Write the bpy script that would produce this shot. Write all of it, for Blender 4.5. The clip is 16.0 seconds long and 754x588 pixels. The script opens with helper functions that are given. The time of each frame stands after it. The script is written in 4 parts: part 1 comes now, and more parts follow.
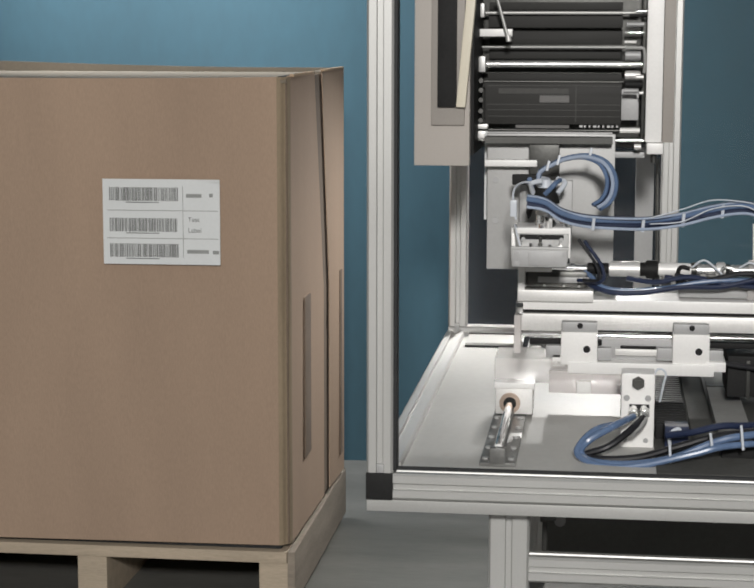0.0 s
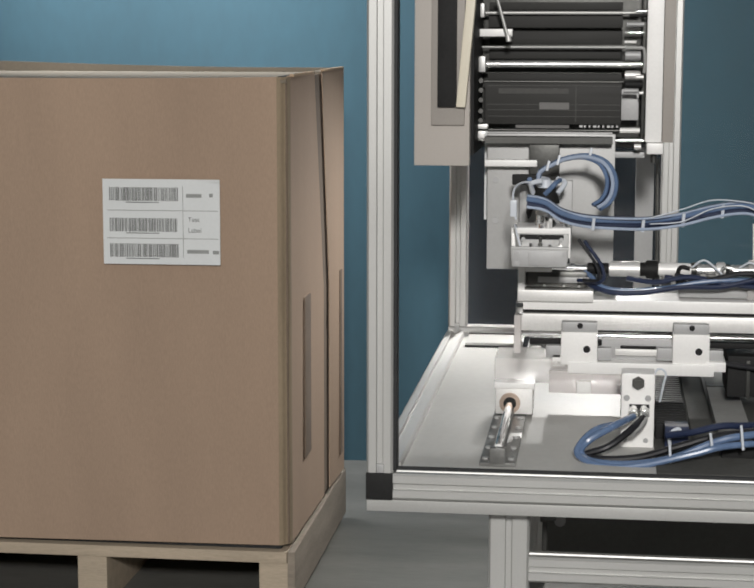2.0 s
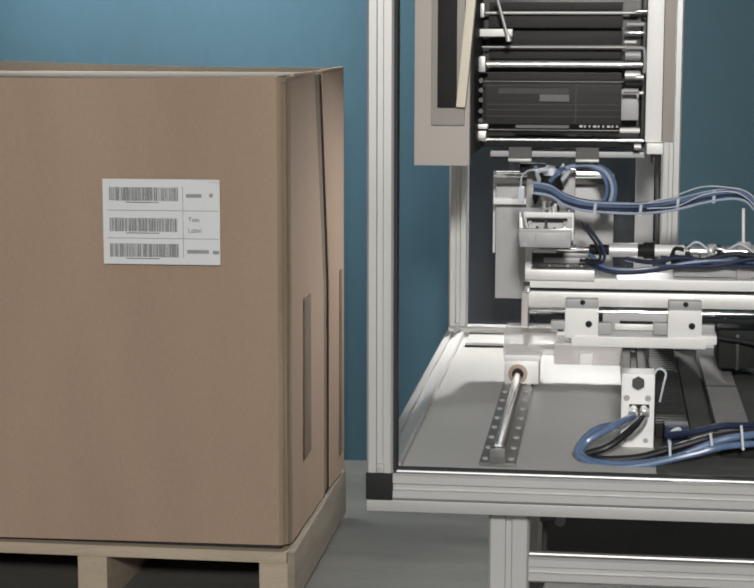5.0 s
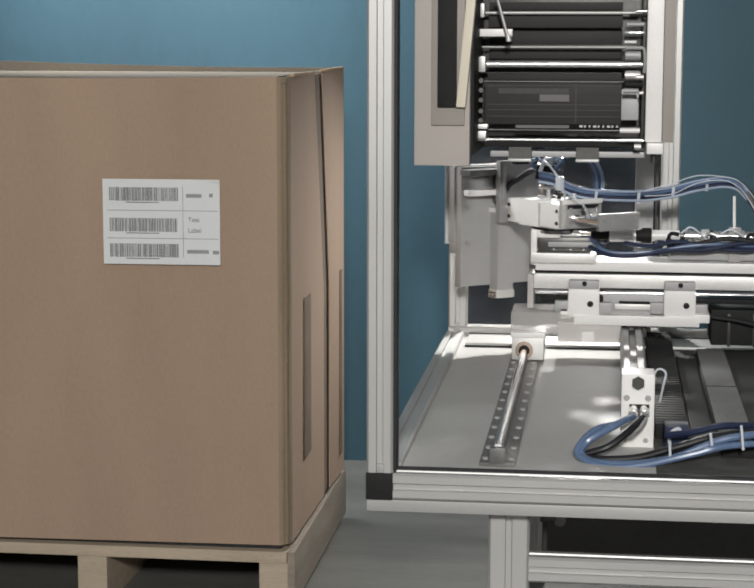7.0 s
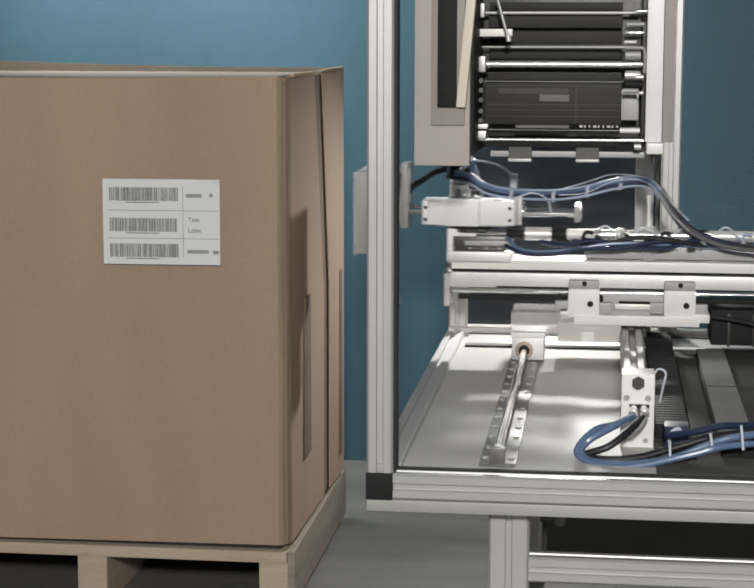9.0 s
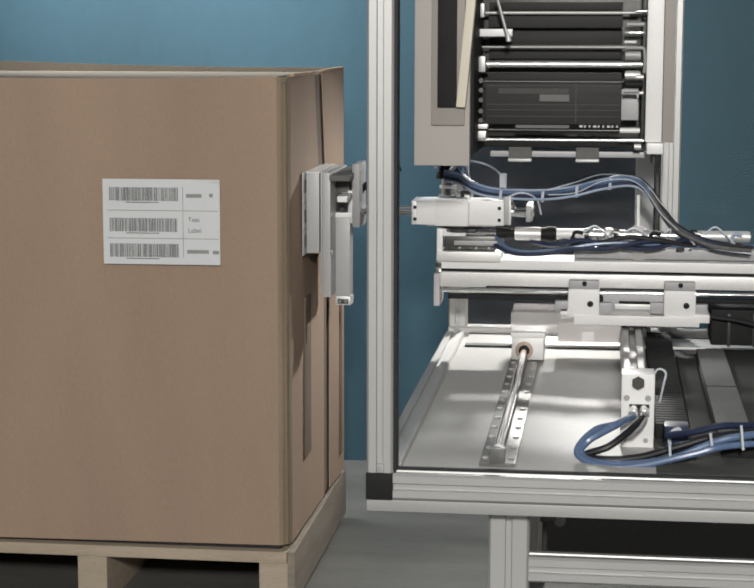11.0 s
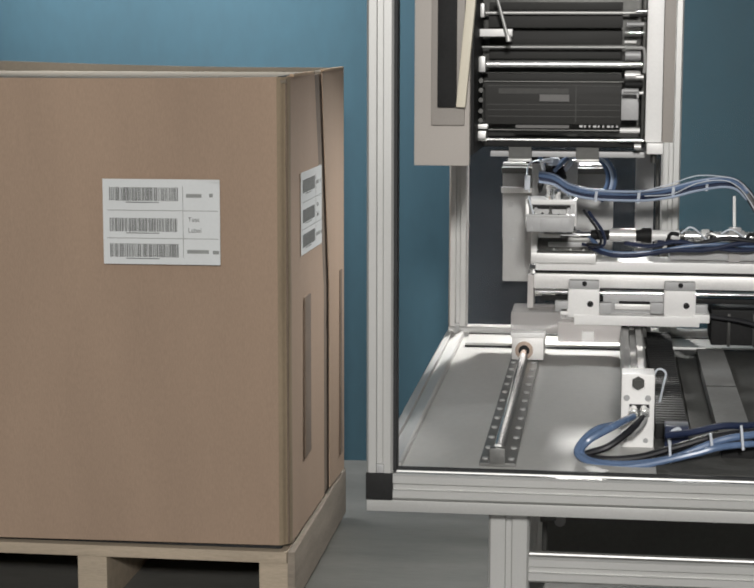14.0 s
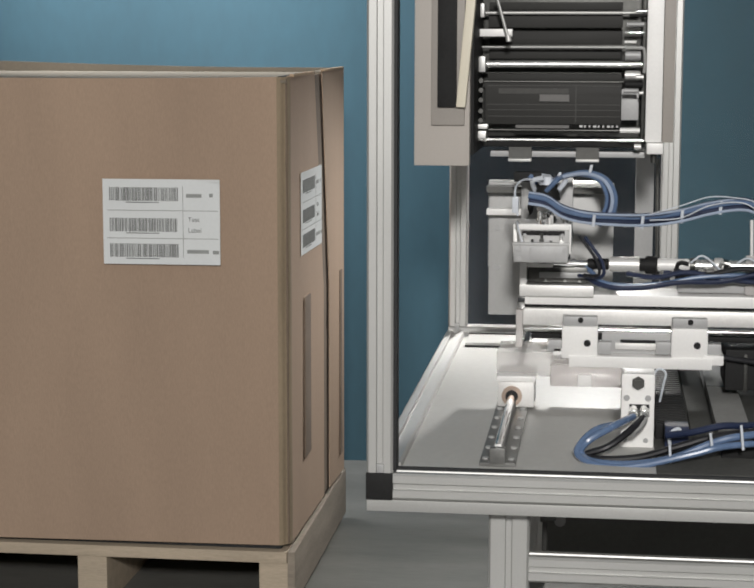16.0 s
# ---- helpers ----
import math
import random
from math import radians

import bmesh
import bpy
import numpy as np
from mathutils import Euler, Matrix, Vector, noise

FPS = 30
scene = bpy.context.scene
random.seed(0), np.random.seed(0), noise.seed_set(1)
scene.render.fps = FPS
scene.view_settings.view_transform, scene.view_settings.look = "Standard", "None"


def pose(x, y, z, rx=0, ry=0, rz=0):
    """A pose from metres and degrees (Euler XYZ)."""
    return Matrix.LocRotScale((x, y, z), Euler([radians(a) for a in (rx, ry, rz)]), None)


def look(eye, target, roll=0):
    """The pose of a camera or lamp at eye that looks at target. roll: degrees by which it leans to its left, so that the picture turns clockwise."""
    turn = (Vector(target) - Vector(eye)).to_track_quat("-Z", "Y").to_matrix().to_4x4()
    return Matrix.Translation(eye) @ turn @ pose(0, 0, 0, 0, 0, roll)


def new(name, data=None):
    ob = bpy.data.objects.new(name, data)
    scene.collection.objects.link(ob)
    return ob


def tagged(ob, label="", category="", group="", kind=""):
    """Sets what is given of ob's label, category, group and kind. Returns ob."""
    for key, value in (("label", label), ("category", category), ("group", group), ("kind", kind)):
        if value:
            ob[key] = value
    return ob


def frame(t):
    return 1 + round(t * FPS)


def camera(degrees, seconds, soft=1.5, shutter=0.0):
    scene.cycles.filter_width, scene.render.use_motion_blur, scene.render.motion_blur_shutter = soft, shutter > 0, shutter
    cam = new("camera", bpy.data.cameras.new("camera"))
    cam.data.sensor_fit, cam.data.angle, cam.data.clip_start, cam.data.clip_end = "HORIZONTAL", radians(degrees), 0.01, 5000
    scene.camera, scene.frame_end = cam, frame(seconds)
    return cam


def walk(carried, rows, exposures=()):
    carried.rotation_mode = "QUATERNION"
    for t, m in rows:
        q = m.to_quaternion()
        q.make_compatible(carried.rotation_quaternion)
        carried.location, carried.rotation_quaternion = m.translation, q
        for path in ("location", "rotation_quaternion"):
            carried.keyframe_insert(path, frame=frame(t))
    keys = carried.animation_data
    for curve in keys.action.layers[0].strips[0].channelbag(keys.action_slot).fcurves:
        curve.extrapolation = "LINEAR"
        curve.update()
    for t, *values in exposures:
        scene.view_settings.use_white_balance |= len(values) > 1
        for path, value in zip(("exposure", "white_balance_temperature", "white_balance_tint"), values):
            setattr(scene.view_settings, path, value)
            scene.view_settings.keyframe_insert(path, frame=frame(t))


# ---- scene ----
cam = camera(23.315, 16.0, soft=2.0, shutter=1.0)
walk(cam, [(0.0, pose(0, 0, 1.15, 81.6905, -0.085, 7.2397)), (16.0, pose(0, 0, 1.15, 81.6905, -0.085, 7.2397))],
     exposures=[(0.0, 0.0), (16.0, 0.0)])

# ---- light: a studio hall with its lamps ----
world = bpy.data.worlds.new("hall_air")
scene.world = world
world.use_nodes = True
world.node_tree.nodes["Background"].inputs[0].default_value = (0.75, 0.8, 0.85, 1)
world.node_tree.nodes["Background"].inputs[1].default_value = 0.12


def lamp(name, eye, target, size, watts, colour=(1, 1, 1), size_y=None):
    d = bpy.data.lights.new(name, "AREA")
    d.size, d.energy, d.color = size, watts, colour
    if size_y:
        d.shape, d.size_y = "RECTANGLE", size_y
    ob = new(name, d)
    ob.matrix_world = look(eye, target)
    return ob


lamp("key_lamp", (0.28, -2.2, 2.4), (-0.1, 3.6, 0.75), 0.4, 205, (1.0, 0.975, 0.945))
lamp("back_lamp", (-0.05, 4.6, 1.2), (-0.3, 3.8, 0.5), 0.06, 3.5, (1.0, 0.98, 0.95)).data.spread = radians(74)
lamp("backdrop_lamp", (-1.6, 4.05, 2.2), (-0.8, 4.74, 1.2), 0.4, 27, (0.96, 0.98, 1.0)).data.spread = radians(110)


# ---- materials ----
def nodes(name):
    m = bpy.data.materials.new(name)
    m.use_nodes = True
    t = m.node_tree
    return m, t, t.nodes["Principled BSDF"]


def material(name, colour, rough=0.5, metal=0.0, vary=0.12, scale=8.0, fine=90.0, bump=0.1, stretch=(1, 1, 1), coat=0.0, spread=0.1, gloss=0.5):
    """A surface with stains at one scale and grain at another."""
    m, t, p = nodes(name)
    tc = t.nodes.new("ShaderNodeTexCoord")
    mp = t.nodes.new("ShaderNodeMapping")
    mp.inputs["Scale"].default_value = stretch
    t.links.new(tc.outputs["Object"], mp.inputs[0])
    a, b = t.nodes.new("ShaderNodeTexNoise"), t.nodes.new("ShaderNodeTexNoise")
    a.inputs["Scale"].default_value, b.inputs["Scale"].default_value = scale, fine
    a.inputs["Detail"].default_value, b.inputs["Detail"].default_value = 4, 3
    for n in (a, b):
        t.links.new(mp.outputs[0], n.inputs["Vector"])
    mix = t.nodes.new("ShaderNodeMix")
    mix.data_type = "FLOAT"
    mix.inputs[0].default_value = 0.4
    t.links.new(a.outputs[0], mix.inputs[2])
    t.links.new(b.outputs[0], mix.inputs[3])
    ramp = t.nodes.new("ShaderNodeValToRGB")
    lo, hi = [max(0, c * (1 - vary)) for c in colour], [min(1, c * (1 + vary)) for c in colour]
    ramp.color_ramp.elements[0].color, ramp.color_ramp.elements[1].color = (*lo, 1), (*hi, 1)
    ramp.color_ramp.elements[0].position, ramp.color_ramp.elements[1].position = 0.35, 0.65
    t.links.new(mix.outputs[0], ramp.inputs[0])
    t.links.new(ramp.outputs[0], p.inputs["Base Color"])
    rr = t.nodes.new("ShaderNodeMapRange")
    rr.inputs[3].default_value, rr.inputs[4].default_value = max(0.02, rough - spread), min(1, rough + spread)
    t.links.new(mix.outputs[0], rr.inputs[0])
    t.links.new(rr.outputs[0], p.inputs["Roughness"])
    p.inputs["Metallic"].default_value = metal
    p.inputs["Specular IOR Level"].default_value = gloss
    p.inputs["Coat Weight"].default_value = coat
    if bump:
        bm = t.nodes.new("ShaderNodeBump")
        bm.inputs["Strength"].default_value, bm.inputs["Distance"].default_value = bump, 0.002
        t.links.new(b.outputs[0], bm.inputs["Height"])
        t.links.new(bm.outputs[0], p.inputs["Normal"])
    return m


ALU = material("anodised_aluminium", (0.52, 0.52, 0.505), 0.42, 0.45, 0.06, 3, 400, 0.01)
PLATE = material("milled_aluminium", (0.8, 0.79, 0.77), 0.42, 0.45, 0.07, 6, 260, 0.06)
WHITE_PLATE = material("pale_machined_plate", (0.93, 0.92, 0.9), 0.4, 0.05, 0.04, 9, 200, 0.05)
# grey-brown liner, darkened in colour as if the back lamp missed the lid
LINER = material("shade_toned_carton_liner", (0.21, 0.18, 0.14), 0.9, 0.0, 0.12, 5, 120, 0.15)
TROUGH = material("mid_grey_painted_sheet", (0.16, 0.16, 0.152), 0.7, 0.0, 0.1, 6, 120, 0.05, gloss=0.2)
GREY_PLATE = material("matt_grey_plate", (0.42, 0.42, 0.42), 0.5, 0.3, 0.06, 7, 200, 0.05)
PAD_PLATE = material("pale_anodised_plate", (0.47, 0.47, 0.463), 0.45, 0.2, 0.05, 7, 200, 0.04)
STEEL = material("brushed_steel_sheet", (0.55, 0.545, 0.522), 0.48, 0.0, 0.05, 3, 90, 0.0, (1, 0.6, 1), spread=0.03, gloss=0.3)
CHROME = material("chrome", (0.86, 0.86, 0.86), 0.1, 1.0, 0.03, 9, 200, 0.0, spread=0.05)
SATIN = material("satin_steel_roller", (0.9, 0.9, 0.88), 0.27, 0.85, 0.05, 10, 200, 0.02, spread=0.05)
DARK_STEEL = material("blackened_steel", (0.09, 0.09, 0.085), 0.35, 0.6, 0.2, 12, 160, 0.05)
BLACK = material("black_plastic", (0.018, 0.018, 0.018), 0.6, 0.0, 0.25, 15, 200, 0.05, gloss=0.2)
MARK_GREY = material("grey_web_mark", (0.17, 0.165, 0.16), 0.6, 0.0, 0.1, 30, 200, 0.05)
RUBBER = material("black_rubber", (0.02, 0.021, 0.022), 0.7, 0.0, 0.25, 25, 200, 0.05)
BEIGE = material("beige_powder_coat", (0.5, 0.46, 0.42), 0.5, 0.0, 0.04, 4, 300, 0.08)
CREAM = material("cream_plastic", (0.8, 0.74, 0.6), 0.45, 0.0, 0.04, 5, 200, 0.03)
CARD = material("corrugated_cardboard", (0.385, 0.277, 0.2), 0.85, 0.0, 0.12, 1.1, 130, 0.1, (4, 4, 0.9))
CARD_FOLD = material("olive_carton_fold", (0.285, 0.222, 0.148), 0.85, 0.0, 0.14, 6, 120, 0.12, (2, 2, 0.7))
CARD_EDGE = material("cardboard_cut_edge", (0.5, 0.36, 0.24), 0.9, 0.0, 0.12, 10, 220, 0.2)
CARD_DARK = material("cardboard_flute_gap", (0.18, 0.135, 0.1), 0.9, 0.0, 0.15, 10, 160, 0.2)
PAPER = material("label_paper", (0.74, 0.76, 0.76), 0.5, 0.0, 0.03, 8, 160, 0.03)
INK = material("grey_print_ink", (0.16, 0.165, 0.16), 0.6, 0.0, 0.15, 40, 300, 0.0)
PALE_INK = material("faint_print_ink", (0.3, 0.31, 0.3), 0.6, 0.0, 0.1, 40, 300, 0.0)
PINE = material("raw_pine", (0.46, 0.38, 0.285), 0.75, 0.0, 0.16, 5, 70, 0.2, (1, 7, 7))
PINE_OLD = material("weathered_pine", (0.27, 0.23, 0.185), 0.85, 0.0, 0.2, 5, 60, 0.25, (1, 1, 6))
FLOOR = material("grey_studio_floor", (0.15, 0.148, 0.136), 0.5, 0.0, 0.22, 3.5, 40, 0.08, (0.6, 3.5, 1))
BLUE_WALL = material("blue_backdrop_cloth", (0.036, 0.088, 0.118), 0.8, 0.0, 0.1, 1.4, 30, 0.1, (1.5, 1, 0.6))
HALL = material("hall_paint", (0.42, 0.43, 0.44), 0.8, 0.0, 0.06, 1, 30, 0.05)
HOSE_BLUE = material("blue_air_hose", (0.125, 0.19, 0.32), 0.25, 0.0, 0.12, 20, 100, 0.02, coat=0.4)
HOSE_PALE = material("pale_blue_air_tube", (0.4, 0.47, 0.6), 0.22, 0.0, 0.1, 20, 100, 0.02, coat=0.4)
SLEEVE = material("grey_braided_sleeve", (0.13, 0.13, 0.125), 0.55, 0.0, 0.3, 60, 300, 0.3)
RAIL_GREY = material("grey_rail_steel", (0.2, 0.2, 0.192), 0.4, 0.4, 0.14, 10, 150, 0.05)
# beige darkened for the shade in the recess; also the greyish side plate
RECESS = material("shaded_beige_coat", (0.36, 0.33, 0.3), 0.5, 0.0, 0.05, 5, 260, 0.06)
COVER = material("pale_grey_cover_sheet", (0.3, 0.3, 0.29), 0.7, 0.0, 0.1, 8, 120, 0.05, gloss=0.2)
DARK_SHEET = material("dark_grey_sheet", (0.095, 0.095, 0.089), 0.75, 0.0, 0.2, 7, 120, 0.06, gloss=0.15)
HOSE_DARK = material("navy_air_hose", (0.02, 0.03, 0.07), 0.3, 0.0, 0.12, 20, 100, 0.02, coat=0.3)
CABLE = material("black_cable", (0.015, 0.015, 0.018), 0.4, 0.0, 0.2, 20, 100, 0.02)
CLEAR_TUBE = material("milky_tube", (0.7, 0.74, 0.8), 0.25, 0.0, 0.05, 20, 100, 0.0)
RIBBON = material("black_ribbon_web", (0.0115, 0.011, 0.0088), 0.6, 0.0, 0.2, 8, 90, 0.04, (1, 12, 12))
WEB_GREY = material("dull_web_film", (0.028, 0.027, 0.023), 0.5, 0.0, 0.3, 30, 120, 0.02)
BRASS = material("brass_bush", (0.42, 0.33, 0.27), 0.4, 0.6, 0.1, 12, 100, 0.05)


def tinted(name, colour, rough=0.05, veil=0.0):
    m, t, p = nodes(name)
    mix, tr, gl = t.nodes.new("ShaderNodeMixShader"), t.nodes.new("ShaderNodeBsdfTransparent"), t.nodes.new("ShaderNodeBsdfGlossy")
    fr = t.nodes.new("ShaderNodeFresnel")
    fr.inputs[0].default_value = 1.27
    tr.inputs[0].default_value = (*colour, 1)
    gl.inputs["Roughness"].default_value = rough
    t.links.new(fr.outputs[0], mix.inputs[0])
    t.links.new(tr.outputs[0], mix.inputs[1])
    t.links.new(gl.outputs[0], mix.inputs[2])
    # even grey diffuse veil stands in for reflections on the pane
    haze, veil_diffuse = t.nodes.new("ShaderNodeMixShader"), t.nodes.new("ShaderNodeBsdfDiffuse")
    veil_diffuse.inputs[0].default_value = (0.33, 0.37, 0.42, 1)
    haze.inputs[0].default_value = veil
    t.links.new(mix.outputs[0], haze.inputs[1])
    t.links.new(veil_diffuse.outputs[0], haze.inputs[2])
    t.links.new(haze.outputs[0], t.nodes["Material Output"].inputs[0])
    return m


def acrylic(name, colour, clear):
    m, t, p = nodes(name)
    p.inputs["Base Color"].default_value, p.inputs["Roughness"].default_value = (*colour, 1), 0.2
    mix, tr = t.nodes.new("ShaderNodeMixShader"), t.nodes.new("ShaderNodeBsdfTransparent")
    mix.inputs[0].default_value = clear
    t.links.new(p.outputs[0], mix.inputs[1])
    t.links.new(tr.outputs[0], mix.inputs[2])
    t.links.new(mix.outputs[0], t.nodes["Material Output"].inputs[0])
    return m


CLOUDY = acrylic("cloudy_acrylic", (0.78, 0.74, 0.72), 0.3)
ACRYLIC = acrylic("milky_acrylic", (0.74, 0.71, 0.69), 0.62)
PANE = tinted("smoked_pane", (0.62, 0.52, 0.5), veil=0.045)
CLEAR_PANE = tinted("clear_pane", (0.97, 0.97, 0.96), veil=0.02)


# ---- mesh helpers ----
def blk(x0, x1, z0, z1, y0, y1, bevel=0.0015, bm=None):
    """A block with eased edges."""
    bm = bm or bmesh.new()
    vs = bmesh.ops.create_cube(bm, size=1)["verts"]
    for v in vs:
        v.co = ((x0 + x1) / 2 + v.co.x * (x1 - x0), (y0 + y1) / 2 + v.co.y * (y1 - y0), (z0 + z1) / 2 + v.co.z * (z1 - z0))
    if bevel:
        es = list({e for v in vs for e in v.link_edges})
        bmesh.ops.bevel(bm, geom=es, offset=min(bevel, 0.3 * min(abs(x1 - x0), abs(y1 - y0), abs(z1 - z0))), segments=2, affect="EDGES", profile=0.7)
    return bm


def rod(a, b, r, seg=16, bm=None, r2=None, bevel=0.0):
    """A round bar from a to b."""
    bm = bm or bmesh.new()
    a, b = Vector(a), Vector(b)
    vs = bmesh.ops.create_cone(bm, cap_ends=True, segments=seg, radius1=r, radius2=r if r2 is None else r2, depth=(b - a).length)["verts"]
    m = Matrix.Translation((a + b) / 2) @ (b - a).to_track_quat("Z", "Y").to_matrix().to_4x4()
    if bevel:
        es = [e for e in {e for v in vs for e in v.link_edges} if len(e.link_faces) == 2 and e.calc_face_angle(0) > 1]
        vs = list({v for f in bmesh.ops.bevel(bm, geom=es, offset=bevel, segments=2, affect="EDGES")["faces"] for v in f.verts} | {v for v in vs if v.is_valid})
    bmesh.ops.transform(bm, matrix=m, verts=vs)
    for f in {f for v in vs for f in v.link_faces}:
        f.smooth = True
    return bm


def profile(a, b, size=0.04, wide=None, bm=None):
    """A slotted extrusion from a to b, with a groove in each side."""
    bm = bm or bmesh.new()
    a, b = Vector(a), Vector(b)
    h, k = size / 2, (wide or size) / 2
    g, d, c = size * 0.11, size * 0.16, size * 0.085
    pts = []
    for i, (p, q) in enumerate(((k, h), (h, k), (k, h), (h, k))):
        # side i: half width p, at distance q
        line = [(-p + c, q), (-g * 1.25, q), (-g, q - c * 0.6), (-g, q - d), (g, q - d), (g, q - c * 0.6), (g * 1.25, q), (p - c, q)]
        for u, v in line:
            pts.append(((u, v), (v, -u), (-u, -v), (-v, u))[i])
    z = (b - a).normalized()
    up = Vector((0, 0, 1)) if abs(z.z) < 0.9 else Vector((0, 1, 0))
    x = up.cross(z).normalized()
    y = z.cross(x)
    lo = [bm.verts.new(a + x * u + y * v) for u, v in pts]
    hi = [bm.verts.new(b + x * u + y * v) for u, v in pts]
    n = len(pts)
    for i in range(n):
        bm.faces.new((lo[i], lo[(i + 1) % n], hi[(i + 1) % n], hi[i]))
    bm.faces.new(lo[::-1])
    bm.faces.new(hi)
    bmesh.ops.recalc_face_normals(bm, faces=bm.faces)
    return bm


def tube(points, r, seg=10, steps=10, bm=None):
    """A hose along a smooth line through the points."""
    bm = bm or bmesh.new()
    p = [Vector(q) for q in points]
    p = [2 * p[0] - p[1]] + p + [2 * p[-1] - p[-2]]
    line = []
    for i in range(1, len(p) - 2):
        for s in range(steps):
            u = s / steps
            a, b, c, d = p[i - 1], p[i], p[i + 1], p[i + 2]
            line.append(0.5 * (2 * b + (c - a) * u + (2 * a - 5 * b + 4 * c - d) * u * u + (3 * b - a - 3 * c + d) * u ** 3))
    line.append(p[-2])
    rings, n0 = [], Vector((0, 0, 1))
    for i, q in enumerate(line):
        t = (line[min(i + 1, len(line) - 1)] - line[max(i - 1, 0)]).normalized()
        n0 = n0 - t * n0.dot(t)
        n0 = n0.normalized() if n0.length > 1e-4 else t.orthogonal().normalized()
        o = t.cross(n0)
        rings.append([bm.verts.new(q + (n0 * math.cos(2 * math.pi * k / seg) + o * math.sin(2 * math.pi * k / seg)) * r) for k in range(seg)])
    for a, b in zip(rings, rings[1:]):
        for k in range(seg):
            bm.faces.new((a[k], a[(k + 1) % seg], b[(k + 1) % seg], b[k]))
    bm.faces.new(rings[0][::-1])
    bm.faces.new(rings[-1])
    bmesh.ops.recalc_face_normals(bm, faces=bm.faces)
    for f in bm.faces:
        f.smooth = True
    return bm


def part(name, bm, mat, parent=None, label=""):
    me = bpy.data.meshes.new(name)
    bm.to_mesh(me)
    bm.free()
    me.materials.append(mat)
    me.set_sharp_from_angle(angle=radians(35))
    ob = new(name, me)
    if parent:
        ob.parent = parent
        ob.matrix_parent_inverse = parent.matrix_basis.inverted()
    if label:
        tagged(ob, label)
    return ob


def thing(name, at, label, category, group="", kind=""):
    ob = new(name)
    ob.empty_display_size = 0.05
    ob.location = at
    return tagged(ob, label, category, group, kind)


def setting(name, bm, mat, label=""):
    return tagged(part(name, bm, mat), label or name.replace("_", " "), "", "", "structure")


def bolt(parent, x, y, z, r=0.004, h=0.003, mat=None):
    """A socket screw whose head faces the front."""
    bm = rod((x, y, z), (x, y - h, z), r, 12)
    rod((x, y - h + 0.0005, z), (x, y - h - 0.0004, z), r * 0.5, 6, bm)
    return part("screw", bm, mat or DARK_STEEL, parent)


# ---- the hall ----
setting("floor", blk(-5, 5, -0.1, 0, -4, 6, 0), FLOOR, "grey smooth studio floor with faint scuffs")
setting("wall_rear", blk(-5, 5, 0, 4.2, 6, 6.1, 0), HALL, "plain grey rear wall of the hall")
setting("wall_front", blk(-5, 5, 0, 4.2, -4.1, -4, 0), HALL, "plain grey wall of the hall")
setting("wall_west", blk(-5.1, -5, 0, 4.2, -4, 6, 0), HALL, "plain grey side wall of the hall")
setting("wall_east", blk(5, 5.1, 0, 4.2, -4, 6, 0), HALL, "plain grey side wall of the hall")
setting("ceiling", blk(-5, 5, 4.2, 4.3, -4, 6, 0), HALL, "plain grey hall ceiling")


def backdrop():
    bm = bmesh.new()
    nx, nz = 90, 24
    rows = []
    for j in range(nz + 1):
        z = 2.6 * j / nz
        row = []
        for i in range(nx + 1):
            x = -3.2 + 6.4 * i / nx
            wave = 0.010 * math.sin(x * 5.1 + 0.6 * z) + 0.006 * math.sin(x * 11.3 + 1.7) + 0.014 * noise.noise((x * 1.7, z * 1.1, 3))
            row.append(bm.verts.new((x, 4.74 + wave * min(1, 0.3 + z), z)))
        rows.append(row)
    for a, b in zip(rows, rows[1:]):
        for i in range(nx):
            bm.faces.new((a[i], a[i + 1], b[i + 1], b[i]))
    ret = bmesh.ops.extrude_face_region(bm, geom=bm.faces[:])
    bmesh.ops.translate(bm, vec=(0, 0.004, 0), verts=[v for v in ret["geom"] if isinstance(v, bmesh.types.BMVert)])
    bmesh.ops.recalc_face_normals(bm, faces=bm.faces)
    for f in bm.faces:
        f.smooth = True
    return setting("backdrop", bm, BLUE_WALL, "blue cloth studio backdrop hanging to the floor")


backdrop()

# ---- pallet and carton ----
PZ = 0.128


def pallet():
    t = thing("pallet", (-1.0, 3.75, 0), "raw pine pallet with three stringers under the carton", "pallet")
    m = 0.024
    for i in range(6):
        y = 3.434 + i * 0.121
        part("deck_board", blk(-1.42, -0.614, PZ - m, PZ - 0.001, y, y + 0.1, 0.002), PINE, t)
    for x in (-1.039, -0.670, -1.42):
        part("stringer", blk(x, x + 0.06, 0.0, PZ - m, 3.437, 4.14, 0.003), PINE, t)
    # unseen board added to keep light from behind out of the pallet
    part("rear_light_stop", blk(-1.42, -0.614, 0.0, PZ - m - 0.001, 4.141, 4.158, 0.002), PINE_OLD, t)
    part("side_board", blk(-0.613, -0.598, 0.02, PZ - 0.001, 3.436, 4.14, 0.002), PINE_OLD, t, "weathered side board")
    return t


pallet()


